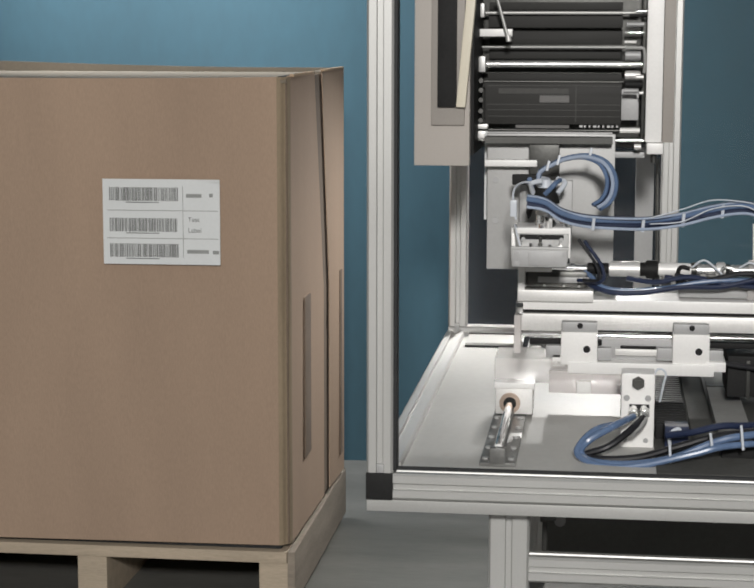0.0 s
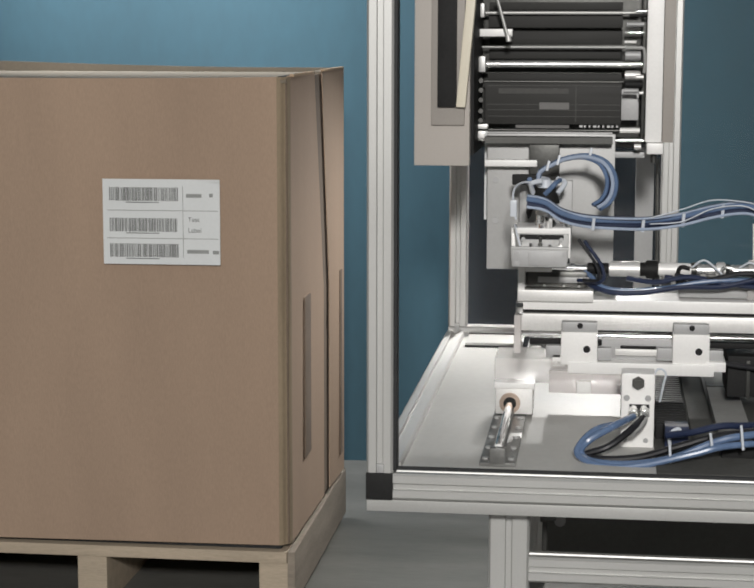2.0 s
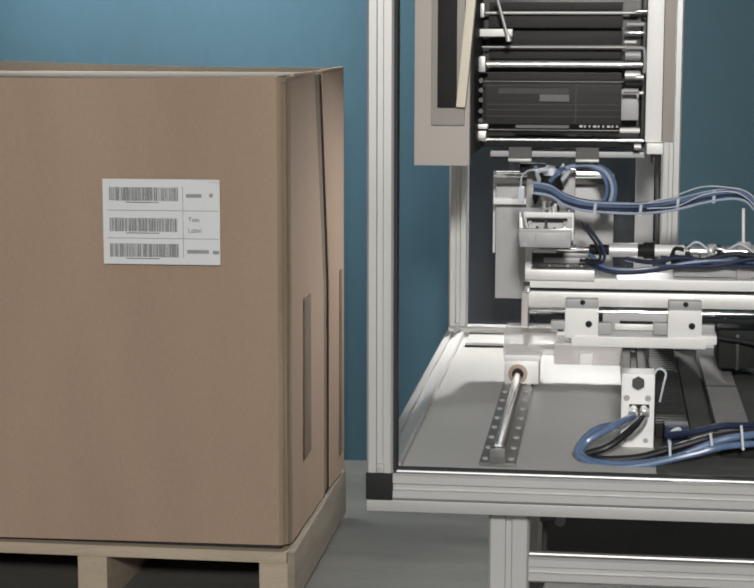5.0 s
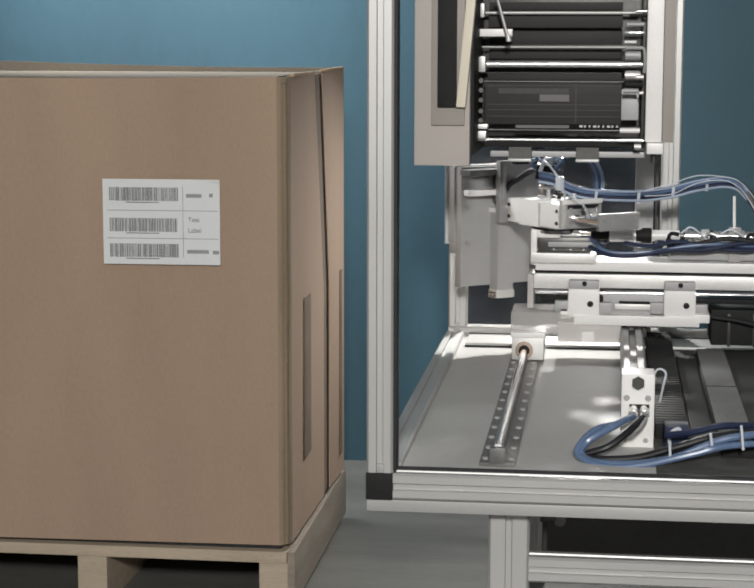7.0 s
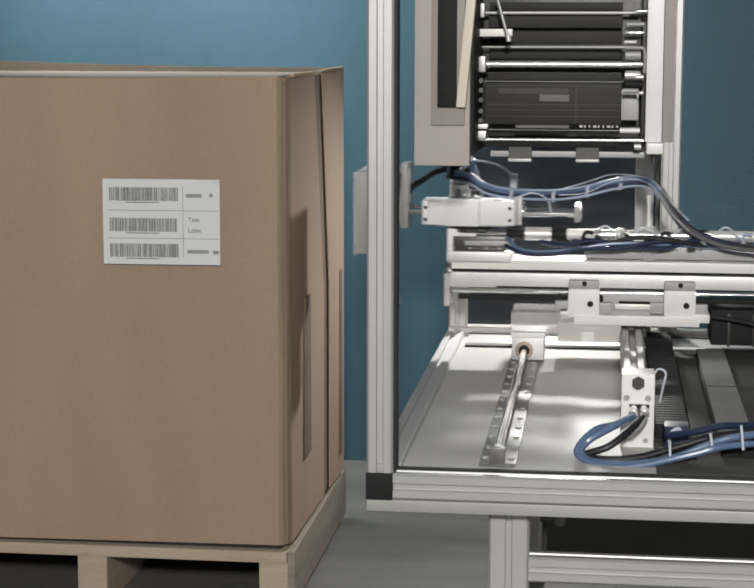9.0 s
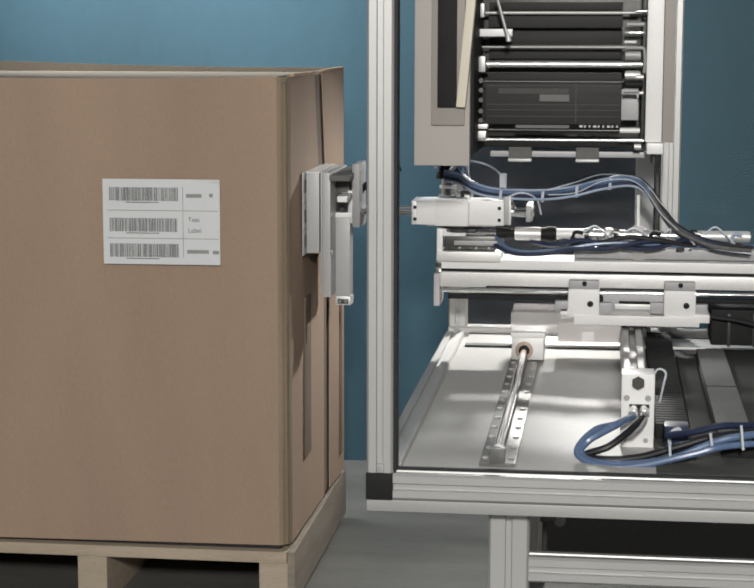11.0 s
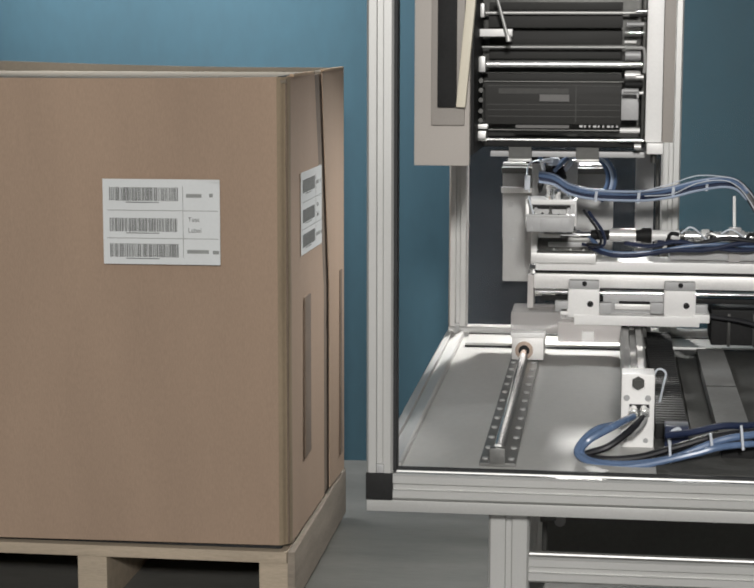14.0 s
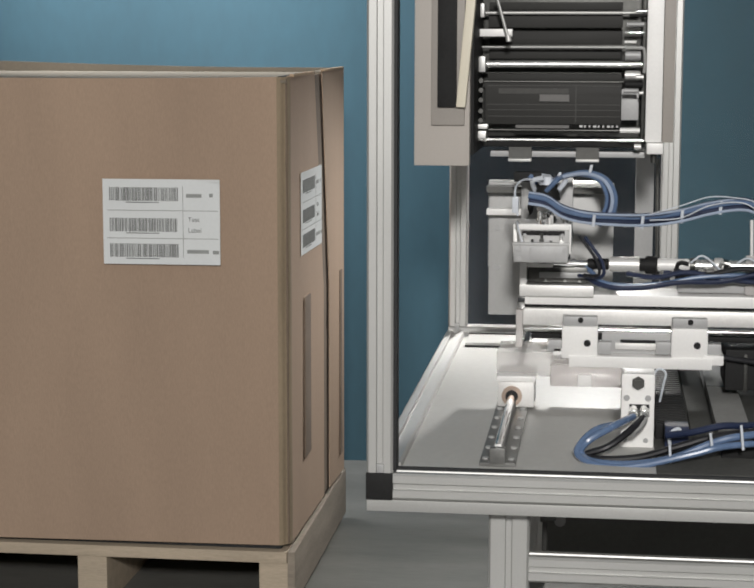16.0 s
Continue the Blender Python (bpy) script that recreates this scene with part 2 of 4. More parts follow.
def carton():
    t = thing("carton", (-1.0, 3.75, PZ), "tall brown corrugated cardboard carton on a pallet", "carton")
    x1, y0, top, x0, y1 = -0.608, 3.442, 1.056, -1.42, 4.09
    # front wall, slightly bellied along its top
    def wall(ax, ay, bx, by, z0, z1, th, n=16, sag=0.0, belly=0.0):
        bm = bmesh.new()
        d = Vector((bx - ax, by - ay, 0))
        nrm = Vector((d.y, -d.x, 0)).normalized()
        grid = []
        for i in range(n + 1):
            u = i / n
            col = []
            for j in range(9):
                w = j / 8
                s = math.sin(math.pi * u)
                z = z0 + (z1 - z0 - sag * s) * w
                q = Vector((ax, ay, 0)) + d * u + nrm * belly * s * math.sin(math.pi * w)
                col.append(bm.verts.new((q.x, q.y, z)))
            grid.append(col)
        for a, b in zip(grid, grid[1:]):
            for j in range(8):
                bm.faces.new((a[j], b[j], b[j + 1], a[j + 1]))
        r = bmesh.ops.extrude_face_region(bm, geom=bm.faces[:])
        bmesh.ops.translate(bm, vec=-nrm * th, verts=[v for v in r["geom"] if isinstance(v, bmesh.types.BMVert)])
        bmesh.ops.recalc_face_normals(bm, faces=bm.faces)
        for f in bm.faces:
            f.smooth = True
        for k in bm.edges:
            k.smooth = k.calc_face_angle(0.0) < 0.6
        return bm
    part("front_panel", wall(x0, y0 - 0.02, x1 - 0.022, y0, PZ + 0.0105, top, 0.007, 16, 0.004, 0.004), CARD, t)
    # rounded corner fold
    bm = bmesh.new()
    cols = []
    for i in range(13):
        a = math.pi / 2 * i / 12
        dent = 0.0025 * math.exp(-((i - 5) / 1.5) ** 2)
        cols.append((x1 - 0.022 + (0.022 - dent) * math.sin(a), y0 + 0.03 - (0.03 - dent) * math.cos(a)))
    lo = [bm.verts.new((x, y, PZ + 0.0105)) for x, y in cols]
    hi = [bm.verts.new((x, y, top)) for x, y in cols]
    for i in range(12):
        bm.faces.new((lo[i], lo[i + 1], hi[i + 1], hi[i])).smooth = True
    # the fold is a darker olive than the panels beside it
    part("corner_fold", bm, CARD_FOLD, t, "olive-brown corner fold")
    ca = radians(52)
    cx, cy = x1 - 0.022 + 0.0205 * math.sin(ca), y0 + 0.03 - 0.0285 * math.cos(ca)
    part("crease", rod((cx, cy, PZ + 0.01), (cx, cy, top - 0.003), 0.0026, 8), CARD_DARK, t, "dark crease along the corner")
    # the two side panels part along a seam that leans forward in its upper half
    def lean(z):
        return max(0.0, (z - 0.6) / 0.456)

    def leaning(bm, fixed, free, by):
        for v in bm.verts:
            v.co.y += (v.co.y - fixed) / (free - fixed) * by * lean(v.co.z)
        return bm
    part("front_side_panel", leaning(wall(x1, y0 + 0.03, x1 + 0.006, 3.838, PZ + 0.0105, top + 0.002, 0.007, 8, 0.003, 0.002), y0 + 0.03, 3.838, -0.115), CARD, t)
    part("overlap_panel", leaning(wall(x1 + 0.008, 3.905, x1 + 0.013, y1, PZ + 0.0105, top + 0.004, 0.002, 8, 0.0, 0.002), y1, 3.905, -0.095), CARD, t)
    part("seam_gap", blk(x1 - 0.004, x1 + 0.0025, PZ + 0.01, top - 0.004, 3.70, 3.94, 0), CARD_DARK, t, "dark open seam between two side panels")
    part("cut_edge", blk(x1 - 0.003, x1 + 0.006, top - 0.001, top + 0.0045, y0 + 0.035, 3.722, 0.002), CARD_EDGE, t, "pale rolled top edge")
    part("cut_edge", blk(x1 + 0.005, x1 + 0.0135, top + 0.002, top + 0.0065, 3.807, y1, 0.002), CARD_EDGE, t, "pale rolled top edge")
    part("torn_gap", blk(x1 - 0.034, x1 - 0.005, top - 0.01, top - 0.001, y0 + 0.08, 3.70, 0.001), RUBBER, t, "dark torn gap beside the lid")
    part("torn_gap", blk(x1 - 0.02, x1 + 0.004, top - 0.008, top + 0.001, 3.83, y1 - 0.03, 0.001), LINER, t)
    bm = wall(x1, y1, x0, y1, PZ + 0.0105, top - 0.002, 0.007)
    for v in bm.verts:
        if v.co.z > 1.0:
            v.co.z += 0.006 + 0.013 * max(0, (x1 - 0.2 - v.co.x) / 0.6) ** 1.5
    part("back_panel", bm, LINER, t)
    part("west_panel", wall(x0, y1, x0, y0 - 0.02, PZ + 0.0105, top, 0.007), CARD, t)
    # black sheet stands in for the shade in the gap above the pallet
    part("bottom_shade", blk(x0 + 0.02, x1 - 0.02, PZ, PZ + 0.012, y0 + 0.012, y1 - 0.02, 0.001), RUBBER, t, "black sheet standing in for the shade under the carton")
    part("lid_flap", blk(x0, x1 - 0.004, top - 0.012, top - 0.006, y0 + 0.002, 3.76, 0.001), LINER, t)
    part("lid_flap", blk(x0, x1 - 0.004, top - 0.012, top - 0.006, 3.765, y1 - 0.01, 0.001), LINER, t)
    part("slot", blk(x1 + 0.0045, x1 + 0.0075, 0.281, 0.611, 3.59, 3.66, 0.001), CARD_DARK, t, "dark vertical hand slot strip")
    part("slot", blk(x1 + 0.0125, x1 + 0.0155, 0.186, 0.609, 4.02, 4.05, 0.001), CARD_DARK, t, "dark vertical strip")
    return t


carton()


def text_mesh(words, size, m, mat, parent):
    c = bpy.data.curves.new("words", "FONT")
    c.body, c.size, c.extrude = words, size, 0.0002
    o = bpy.data.objects.new("words", c)
    scene.collection.objects.link(o)
    bpy.context.view_layer.update()
    me = bpy.data.meshes.new_from_object(o.evaluated_get(bpy.context.evaluated_depsgraph_get()))
    bpy.data.objects.remove(o)
    me.materials.clear()
    me.materials.append(mat)
    me.transform(m)
    ob = new("printed_words", me)
    ob.parent = parent
    return ob


def paper_label(name, label):
    """A printed sheet in its own plane: x along it, z up, its face towards -y."""
    t = thing(name, (0, 0, 0), label, "label", "printed labels")
    w, h = 0.229, 0.165
    bm = blk(-w / 2, w / 2, -h / 2, h / 2, -0.0012, 0.0, 0)
    part("sheet", bm, PAPER, t)
    rnd = random.Random(5)
    for k, zc in enumerate((0.0535, -0.006, -0.0555)):
        bm = bmesh.new()
        x = -w / 2 + 0.013
        while x < -w / 2 + 0.146:
            b = rnd.choice((0.0008, 0.0012, 0.0018, 0.0026))
            blk(x, x + b, zc - 0.013, zc + 0.013, -0.0016, -0.0010, 0, bm)
            x += b + rnd.choice((0.0006, 0.0009, 0.0014))
        blk(-w / 2 + 0.045, -w / 2 + 0.11, zc - 0.0168, zc - 0.0150, -0.0016, -0.0010, 0, bm)
        part("barcode", bm, INK, t, "grey printed barcode")
    for zc in (0.022, -0.032):
        part("rule", blk(-w / 2 + 0.008, w / 2 - 0.004, zc - 0.0006, zc + 0.0006, -0.0016, -0.0010, 0), PALE_INK, t)
    part("rule", blk(0.042, 0.043, -0.07, 0.07, -0.0016, -0.0010, 0), PALE_INK, t)
    for x, zc, b in ((0.049, 0.051, 0.03), (0.094, 0.052, 0.007), (0.05, -0.057, 0.042), (0.1, -0.058, 0.012)):
        part("print_bar", blk(x, x + b, zc - 0.0035, zc + 0.0035, -0.0016, -0.0010, 0), PALE_INK, t)
    for words, zc in (("Test", 0.001), ("Label", -0.020)):
        text_mesh(words, 0.0125, Matrix.Translation((0.052, -0.0013, zc)) @ Matrix.Rotation(math.pi / 2, 4, "X"), INK, t)
    return t


front_label = paper_label("front_label", "white printed label with three barcodes on the carton front")
front_label.matrix_basis = pose(-0.853, 3.424, 0.778, 0, 0, 1.4)
bm = blk(0.068, 0.1145, 0.0765, 0.0825, -0.0045, -0.0018, 0)
for v in bm.verts:
    if v.co.x < 0.08:
        v.co.z, v.co.y = max(v.co.z, 0.0815), -0.0018
curl = part("curled_corner", bm, PAPER, front_label, "curled white corner")
curl.matrix_parent_inverse = Matrix()
side_label = paper_label("side_label", "white printed label with three barcodes for the carton side")
SIDE_X = -0.5985  # where the side label comes to rest
SIDE_Z = 0.782

# ---- the machine's frame ----
TZ = 0.482
FX0, FX1, FY0, FY1 = -0.354, 1.35, 2.667, 3.97
S = 0.04


def frame_rail(parent, a, b, name="rail", wide=None):
    return part(name, profile(a, b, S, wide), ALU, parent)


def machine_frame():
    t = thing("machine_frame", (0.5, 3.3, 0), "machine frame of slotted aluminium extrusions with a steel table", "machine frame")
    h = S / 2
    zt = 2.1
    rz = TZ + 0.002 - h  # rail centre
    for x, y, z0 in ((FX0 + h, FY0 + h, rz + h), (FX1 - h, FY0 + h, rz + h)):
        frame_rail(t, (x, y, z0), (x, y, zt), "post")
    frame_rail(t, (FX0 + h + 0.013, FY1 - h, TZ + 0.022), (FX0 + h + 0.013, FY1 - h, zt), "post")
    frame_rail(t, (0.131, FY1 - h, TZ), (0.131, FY1 - h, zt), "post")
    frame_rail(t, (FX0 + S, FY0 + h, rz), (FX1, FY0 + h, rz), "rail")
    frame_rail(t, (FX0 + 0.013, FY1 - h, TZ + 0.002), (FX1, FY1 - h, TZ + 0.002), "rail")
    frame_rail(t, (FX0 + h + 0.008, FY0 + S, rz + 0.01), (FX0 + h + 0.008, FY1 - S, rz + 0.01), "rail")
    frame_rail(t, (FX0 + h, FY0 + h, zt + h), (FX1, FY0 + h, zt + h), "rail")
    frame_rail(t, (FX0 + h, FY1 - h, zt + h), (FX1, FY1 - h, zt + h), "rail")
    part("corner_cap", blk(FX0 - 0.001, FX0 + S, rz - h - 0.001, rz + h + 0.001, FY0 - 0.002, FY0 + S, 0.003), BLACK, t, "black plastic corner cap")
    part("under_strip", blk(FX0, FX1, rz - h - 0.019, rz - h - 0.001, FY0 + 0.002, FY0 + 0.06, 0.0015), ALU, t)
    part("tabletop", blk(FX0 + S, FX1 - S, TZ - 0.008, TZ, FY0 + S, FY1 - 0.041, 0.001), STEEL, t, "brushed steel tabletop")
    part("rear_ledge", blk(FX0 + S + 0.02, FX1 - S, TZ + 0.001, TZ + 0.009, FY1 - 0.17, FY1 - 0.042, 0.002), ALU, t)
    part("ledge_seal", blk(FX0 + S + 0.02, FX1 - S, TZ + 0.0005, TZ + 0.004, FY1 - 0.176, FY1 - 0.171, 0.001), RUBBER, t, "black rubber sealing strip")
    part("ledge_groove", blk(FX0 + S + 0.02, FX1 - S, TZ + 0.009, TZ + 0.012, FY1 - 0.062, FY1 - 0.048, 0.001), DARK_STEEL, t)
    part("front_seal", blk(FX0 + S, FX1 - S, TZ + 0.001, TZ + 0.006, FY0 + 0.028, FY0 + 0.036, 0.001), RUBBER, t, "black rubber sealing strip")
    part("post_seal", blk(FX0 + S, FX0 + S + 0.005, TZ + 0.006, zt, FY0 + 0.004, FY0 + 0.036, 0.001), RUBBER, t, "black rubber sealing strip")
    # legs and lower bars
    lx = -0.141
    part("leg", profile((lx, 2.74, 0.04), (lx, 2.74, rz - h - 0.02), S, 0.062), ALU, t)
    part("leg", profile((lx, 3.8, 0.04), (lx, 3.8, rz - h - 0.02), S, 0.062), ALU, t)
    for y in (2.74, 3.8):
        part("levelling_foot", rod((lx, y, 0.0), (lx, y, 0.04), 0.03, 20, None, 0.012), RUBBER, t)
    part("lower_bar", profile((lx + 0.031, 2.735, 0.328), (FX1, 2.735, 0.328), S), ALU, t)
    part("foot_clamp", rod((-0.09, 2.85, 0.304), (-0.09, 2.85, rz - h), 0.0045, 10), DARK_STEEL, t)
    part("foot_clamp", blk(-0.098, -0.062, 0.369, 0.380, 2.84, 2.86, 0.004), DARK_STEEL, t)
    part("clamp_knob", rod((-0.066, 2.838, 0.372), (-0.066, 2.852, 0.372), 0.009, 14, None, None, 0.002), GREY_PLATE, t)
    for x, y in ((-0.224, 2.69), (0.167, 2.69)):
        part("strip_screw", rod((x, y, rz - h - 0.0185), (x, y, rz - h - 0.0235), 0.006, 12), DARK_STEEL if x < 0 else CHROME, t)
    part("post_bracket", blk(-0.338, -0.327, 0.486, 0.499, 2.662, 2.67, 0.001), GREY_PLATE, t)
    part("post_bracket", blk(-0.327, -0.317, 0.494, 0.511, 3.924, 3.932, 0.001), GREY_PLATE, t)
    part("base_panel", blk(lx + 0.031, FX1, 0.06, rz - h - 0.02, 3.62, 3.63, 0.001), TROUGH, t, "grey sheet panel under the table")
    # rear pane and its bead
    for a, b, m, words in ((FX0 + S, 0.111, PANE, "smoked rear pane"), (0.151, FX1, CLEAR_PANE, "clear rear pane")):
        pane = part("rear_pane", blk(a, b, TZ + 0.023, 2.09, FY1 - 0.012, FY1 - 0.008, 0), m, t, words)
        pane.visible_shadow = False
    return t


machine_frame()

# ---- the label printer above the table ----
PY = 3.43


def roller(parent, name, x0, x1, y, z, r, mat, label=""):
    bm = rod((x0, y, z), (x1, y, z), r, 24)
    rod((x0 - 0.006, y, z), (x1 + 0.006, y, z), r * 0.45, 12, bm)
    return part(name, bm, mat, parent, label)


def printer():
    t = thing("label_printer", (0, 3.6, 0.95), "label printer with black ribbon web and chrome rollers", "printer")
    xl, xr = -0.233, 0.025
    # side cheek and frame
    housing = part("side_housing", blk(-0.349, -0.249, 0.903, 1.415, 3.28, 3.31, 0.003), BEIGE, t, "beige powder-coated side housing")
    hx0, hx1, hz0, hz1 = -0.318, -0.258, 0.976, 1.415
    part("recess_frame", blk(hx0, hx1, hz0, hz1, 3.272, 3.282, 0.003), RECESS, housing, "recessed window frame with shade in its colour")
    part("side_window", blk(-0.306, -0.272, 1.009, 1.414, 3.262, 3.275, 0.002), BLACK, housing, "black window strip")
    bm = blk(-0.272, -0.255, 1.009, 1.414, 3.255, 3.28, 0.003)
    for v in bm.verts:
        if v.co.z > 1.2:
            v.co.x += 0.036
    part("cream_strip", bm, CREAM, housing, "cream plastic edge strip")
    part("inner_cheek", blk(-0.262, -0.244, 0.920, 1.6, 3.312, 3.54, 0.002), BLACK, t, "dark inner cheek plate")
    part("housing_mount", blk(-0.345, -0.262, 0.93, 1.6, 3.312, 3.36, 0.002), DARK_STEEL, t)
    rframe = part("right_frame", blk(0.065, 0.095, 0.941, 1.421, 3.40, 3.54, 0.002), WHITE_PLATE, t, "pale right frame plate")
    part("frame_foot", blk(0.068, 0.098, 0.920, 0.940, 3.39, 3.45, 0.002), WHITE_PLATE, rframe)
    part("foot_screw", rod((0.082, 3.42, 0.902), (0.082, 3.42, 0.920), 0.006, 12), DARK_STEEL, t)
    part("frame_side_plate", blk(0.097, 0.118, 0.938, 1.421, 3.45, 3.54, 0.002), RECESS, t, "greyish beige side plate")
    part("inner_frame", blk(0.058, 0.067, 0.934, 1.6, PY + 0.03, 3.54, 0.002), DARK_STEEL, t)
    part("back_plate", blk(xl - 0.02, 0.065, 0.922, 1.6, 3.535, 3.545, 0.001), DARK_STEEL, t)
    part("lower_web", blk(xl, 0.021, 0.970, 1.047, 3.45, 3.454, 0.001), RIBBON, t, "black ribbon web")
    # the web's sheen is put in as a slightly lighter strip
    part("web_sheen", blk(-0.208, -0.077, 1.027, 1.037, 3.4480, 3.4495, 0), WEB_GREY, t, "faint lighter band of sheen painted on the web")
    part("web_crease", blk(-0.0645, -0.0625, 0.975, 1.044, 3.4485, 3.4497, 0), WEB_GREY, t)
    for wz in (0.984, 0.996, 1.006, 1.041):
        part("web_line", blk(xl + 0.004, 0.019, wz, wz + 0.0016, 3.4487, 3.4497, 0), WEB_GREY, t)
    part("web_edge", blk(0.021, 0.053, 0.978, 1.036, 3.47, 3.474, 0.001), GREY_PLATE, t, "grey web edge plate")
    for y0, y1, d, m in ((4, 20, 3.52, RIBBON), (26, 56, 3.50, RIBBON), (60, 90, 3.53, RIBBON), (96, 120, 3.52, RIBBON), (134, 148, 3.50, RIBBON), (150, 166, 3.49, RIBBON)):
        part("web_panel", blk(xl + 0.002, 0.021, 1.201 - (y1 * 0.00092), 1.201 - (y0 * 0.00092), d, d + 0.004, 0.001), m, t)
    roller(t, "ribbon_roll", xl, xr, 3.53, 1.255, 0.05, RIBBON, "wound black ribbon roll")
    for (x0, y, x1, d, r, m) in ((1005, 22, 1325, 3.49, 0.0036, ALU), (1005, 92, 1330, 3.49, 0.0022, ALU), (1008, 127, 1334, 3.455, 0.0068, SATIN),
                                 (1008, 163, 1300, 3.47, 0.003, DARK_STEEL), (982, 283, 1340, 3.435, 0.0028, SATIN), (1010, 263, 1290, 3.46, 0.003, DARK_STEEL),
                                 (1005, 145, 1330, 3.50, 0.0022, DARK_STEEL)):
        k = (d / 3.5)
        zx = 1.15 - (y - 56) * k * 0.000916 - 0.004
        roller(t, "guide_roller", (x0 - 1271) * 0.000918 * k + 0.002, (x1 - 1271) * 0.000918 * k + 0.002, d, zx, r, m, "bright steel guide roller" if m is SATIN else "")
    part("strip", blk(-0.175, -0.075, 0.963, 0.969, 3.444, 3.449, 0), MARK_GREY, t, "pinkish grey strip across the web")
    bm = bmesh.new()
    for k in range(9):
        blk(-0.056 + 0.0085 * k, -0.056 + 0.0085 * k + (0.0035 if k % 3 else 0.006), 0.965, 0.969, 3.444, 3.449, 0, bm)
    part("perforation", bm, PAD_PLATE, t, "row of pale perforation marks")
    part("tear_bar", blk(-0.244, -0.183, 1.133, 1.147, 3.44, 3.46, 0.002), WHITE_PLATE, t, "short pale tear bar")
    part("hanging_lever", rod((-0.213, 3.430, 1.209), (-0.190, 3.420, 1.131), 0.003, 10), ALU, t, "thin metal lever")
    part("lever_tip", rod((-0.190, 3.420, 1.135), (-0.188, 3.420, 1.124), 0.005, 12), PLATE, t)
    part("left_bearing", blk(-0.244, -0.231, 1.067, 1.097, 3.42, 3.45, 0.004), ALU, t)
    part("left_bearing", blk(-0.242, -0.234, 1.168, 1.194, 3.42, 3.45, 0.003), ALU, t)
    part("left_bearing", blk(-0.244, -0.226, 0.962, 0.971, 3.42, 3.45, 0.002), PLATE, t)
    part("left_bearing", blk(-0.244, -0.229, 0.944, 0.958, 3.42, 3.45, 0.002), PLATE, t)
    for y in (165, 185, 205, 228, 247):
        part("gear_stud", rod((-0.239, 3.42, 1.15 - (y - 56) * 0.0009), (-0.239, 3.44, 1.15 - (y - 56) * 0.0009), 0.0045, 12), DARK_STEEL, t)
    # the column of knobs beside the right frame
    for y0, y1, x0, x1, m in ((15, 22, 1318, 1350, CHROME), (24, 30, 1305, 1358, BLACK), (40, 50, 1300, 1335, GREY_PLATE), (60, 63, 1298, 1338, CHROME), (78, 84, 1296, 1320, WHITE_PLATE),
                              (88, 93, 1296, 1332, CHROME), (97, 119, 1298, 1330, GREY_PLATE), (122, 131, 1296, 1332, CHROME), (140, 158, 1298, 1330, PLATE), (160, 176, 1298, 1336, BLACK),
                              (176, 186, 1296, 1326, GREY_PLATE), (257, 268, 1290, 1331, WHITE_PLATE), (279, 287, 1290, 1335, CHROME), (290, 302, 1320, 1334, PLATE)):
        zc, r = 1.15 - ((y0 + y1) / 2 - 56) * 0.000893 - 0.004, (y1 - y0) * 0.000446
        xa, xb = (x0 - 1271) * 0.000893 + 0.002, (x1 - 1271) * 0.000893 + 0.002
        if r < 0.006:
            part("spindle", rod((xa, 3.42, zc), (xb, 3.42, zc), r, 14), m, t)
        else:
            part("knob", rod((xa, 3.43, zc), (xb, 3.43, zc), r, 20, None, None, 0.0015), m, t)
    part("bent_wire", tube([(0.025, 3.410, 1.113), (0.052, 3.410, 1.113), (0.060, 3.410, 1.109), (0.062, 3.410, 1.086), (0.061, 3.410, 1.067)], 0.003, 8, 6), ALU, t, "bent wire guard")
    for y in (160, 193):
        part("pin", rod((0.046, 3.410, 1.060), (0.060, 3.410, 1.060), 0.0045, 12) if y == 160 else rod((0.053, 3.410, 1.031), (0.060, 3.410, 1.031), 0.0035, 12), PLATE, t)
    # peel edge at the foot
    part("base_bar", blk(-0.229, 0.065, 0.929, 0.943, 3.44, 3.53, 0.002), BLACK, t)
    part("peel_rail", blk(-0.223, 0.070, 0.908, 0.919, 3.46, 3.50, 0.002), GREY_PLATE, t, "grey peel rail")
    for x in (1060, 1200):
        a, b = (x - 1271) * 0.0009 + 0.002, (x + 48 - 1271) * 0.0009 + 0.002
        part("clip", blk(a, b, 0.902, 0.936, 3.448, 3.462, 0.003), TROUGH, t)
        part("clip_lip", blk(a, b, 0.901, 0.906, 3.43, 3.47, 0.001), ALU, t)
    # grey in place of aluminium puts the hanger's shade into its colour
    part("hanger", blk(0.057, 0.095, 0.498, 1.460, 3.88, 3.925, 0.002), GREY_PLATE, t, "rear hanger column, greyed for its shade")
    part("drop_rod", rod((0.101, 3.860, 0.879), (0.108, 3.860, 0.523), 0.0046, 10), DARK_STEEL, t, "dark drop rod")
    part("hanger_bar", profile((-0.33, 3.42, 1.41), (-0.33, 3.42, 2.1), S), ALU, t)
    part("hanger_bar", profile((0.08, 3.48, 1.4), (0.08, 3.48, 2.1), S), ALU, t)
    part("top_bar", profile((-0.33, 2.71, 2.12), (-0.33, 3.93, 2.12), S), ALU, t)
    part("top_bar", profile((0.08, 2.71, 2.12), (0.08, 3.93, 2.12), S), ALU, t)
    return t


printer()
# small pale patch that shifts up and down on the web
web_mark = thing("web_mark", (0, 3.445, 0), "pale mark on the black ribbon web", "tag")
part("mark_sheet", blk(-0.131, -0.076, 1.013, 1.026, 3.4445, 3.4465, 0), MARK_GREY, web_mark)

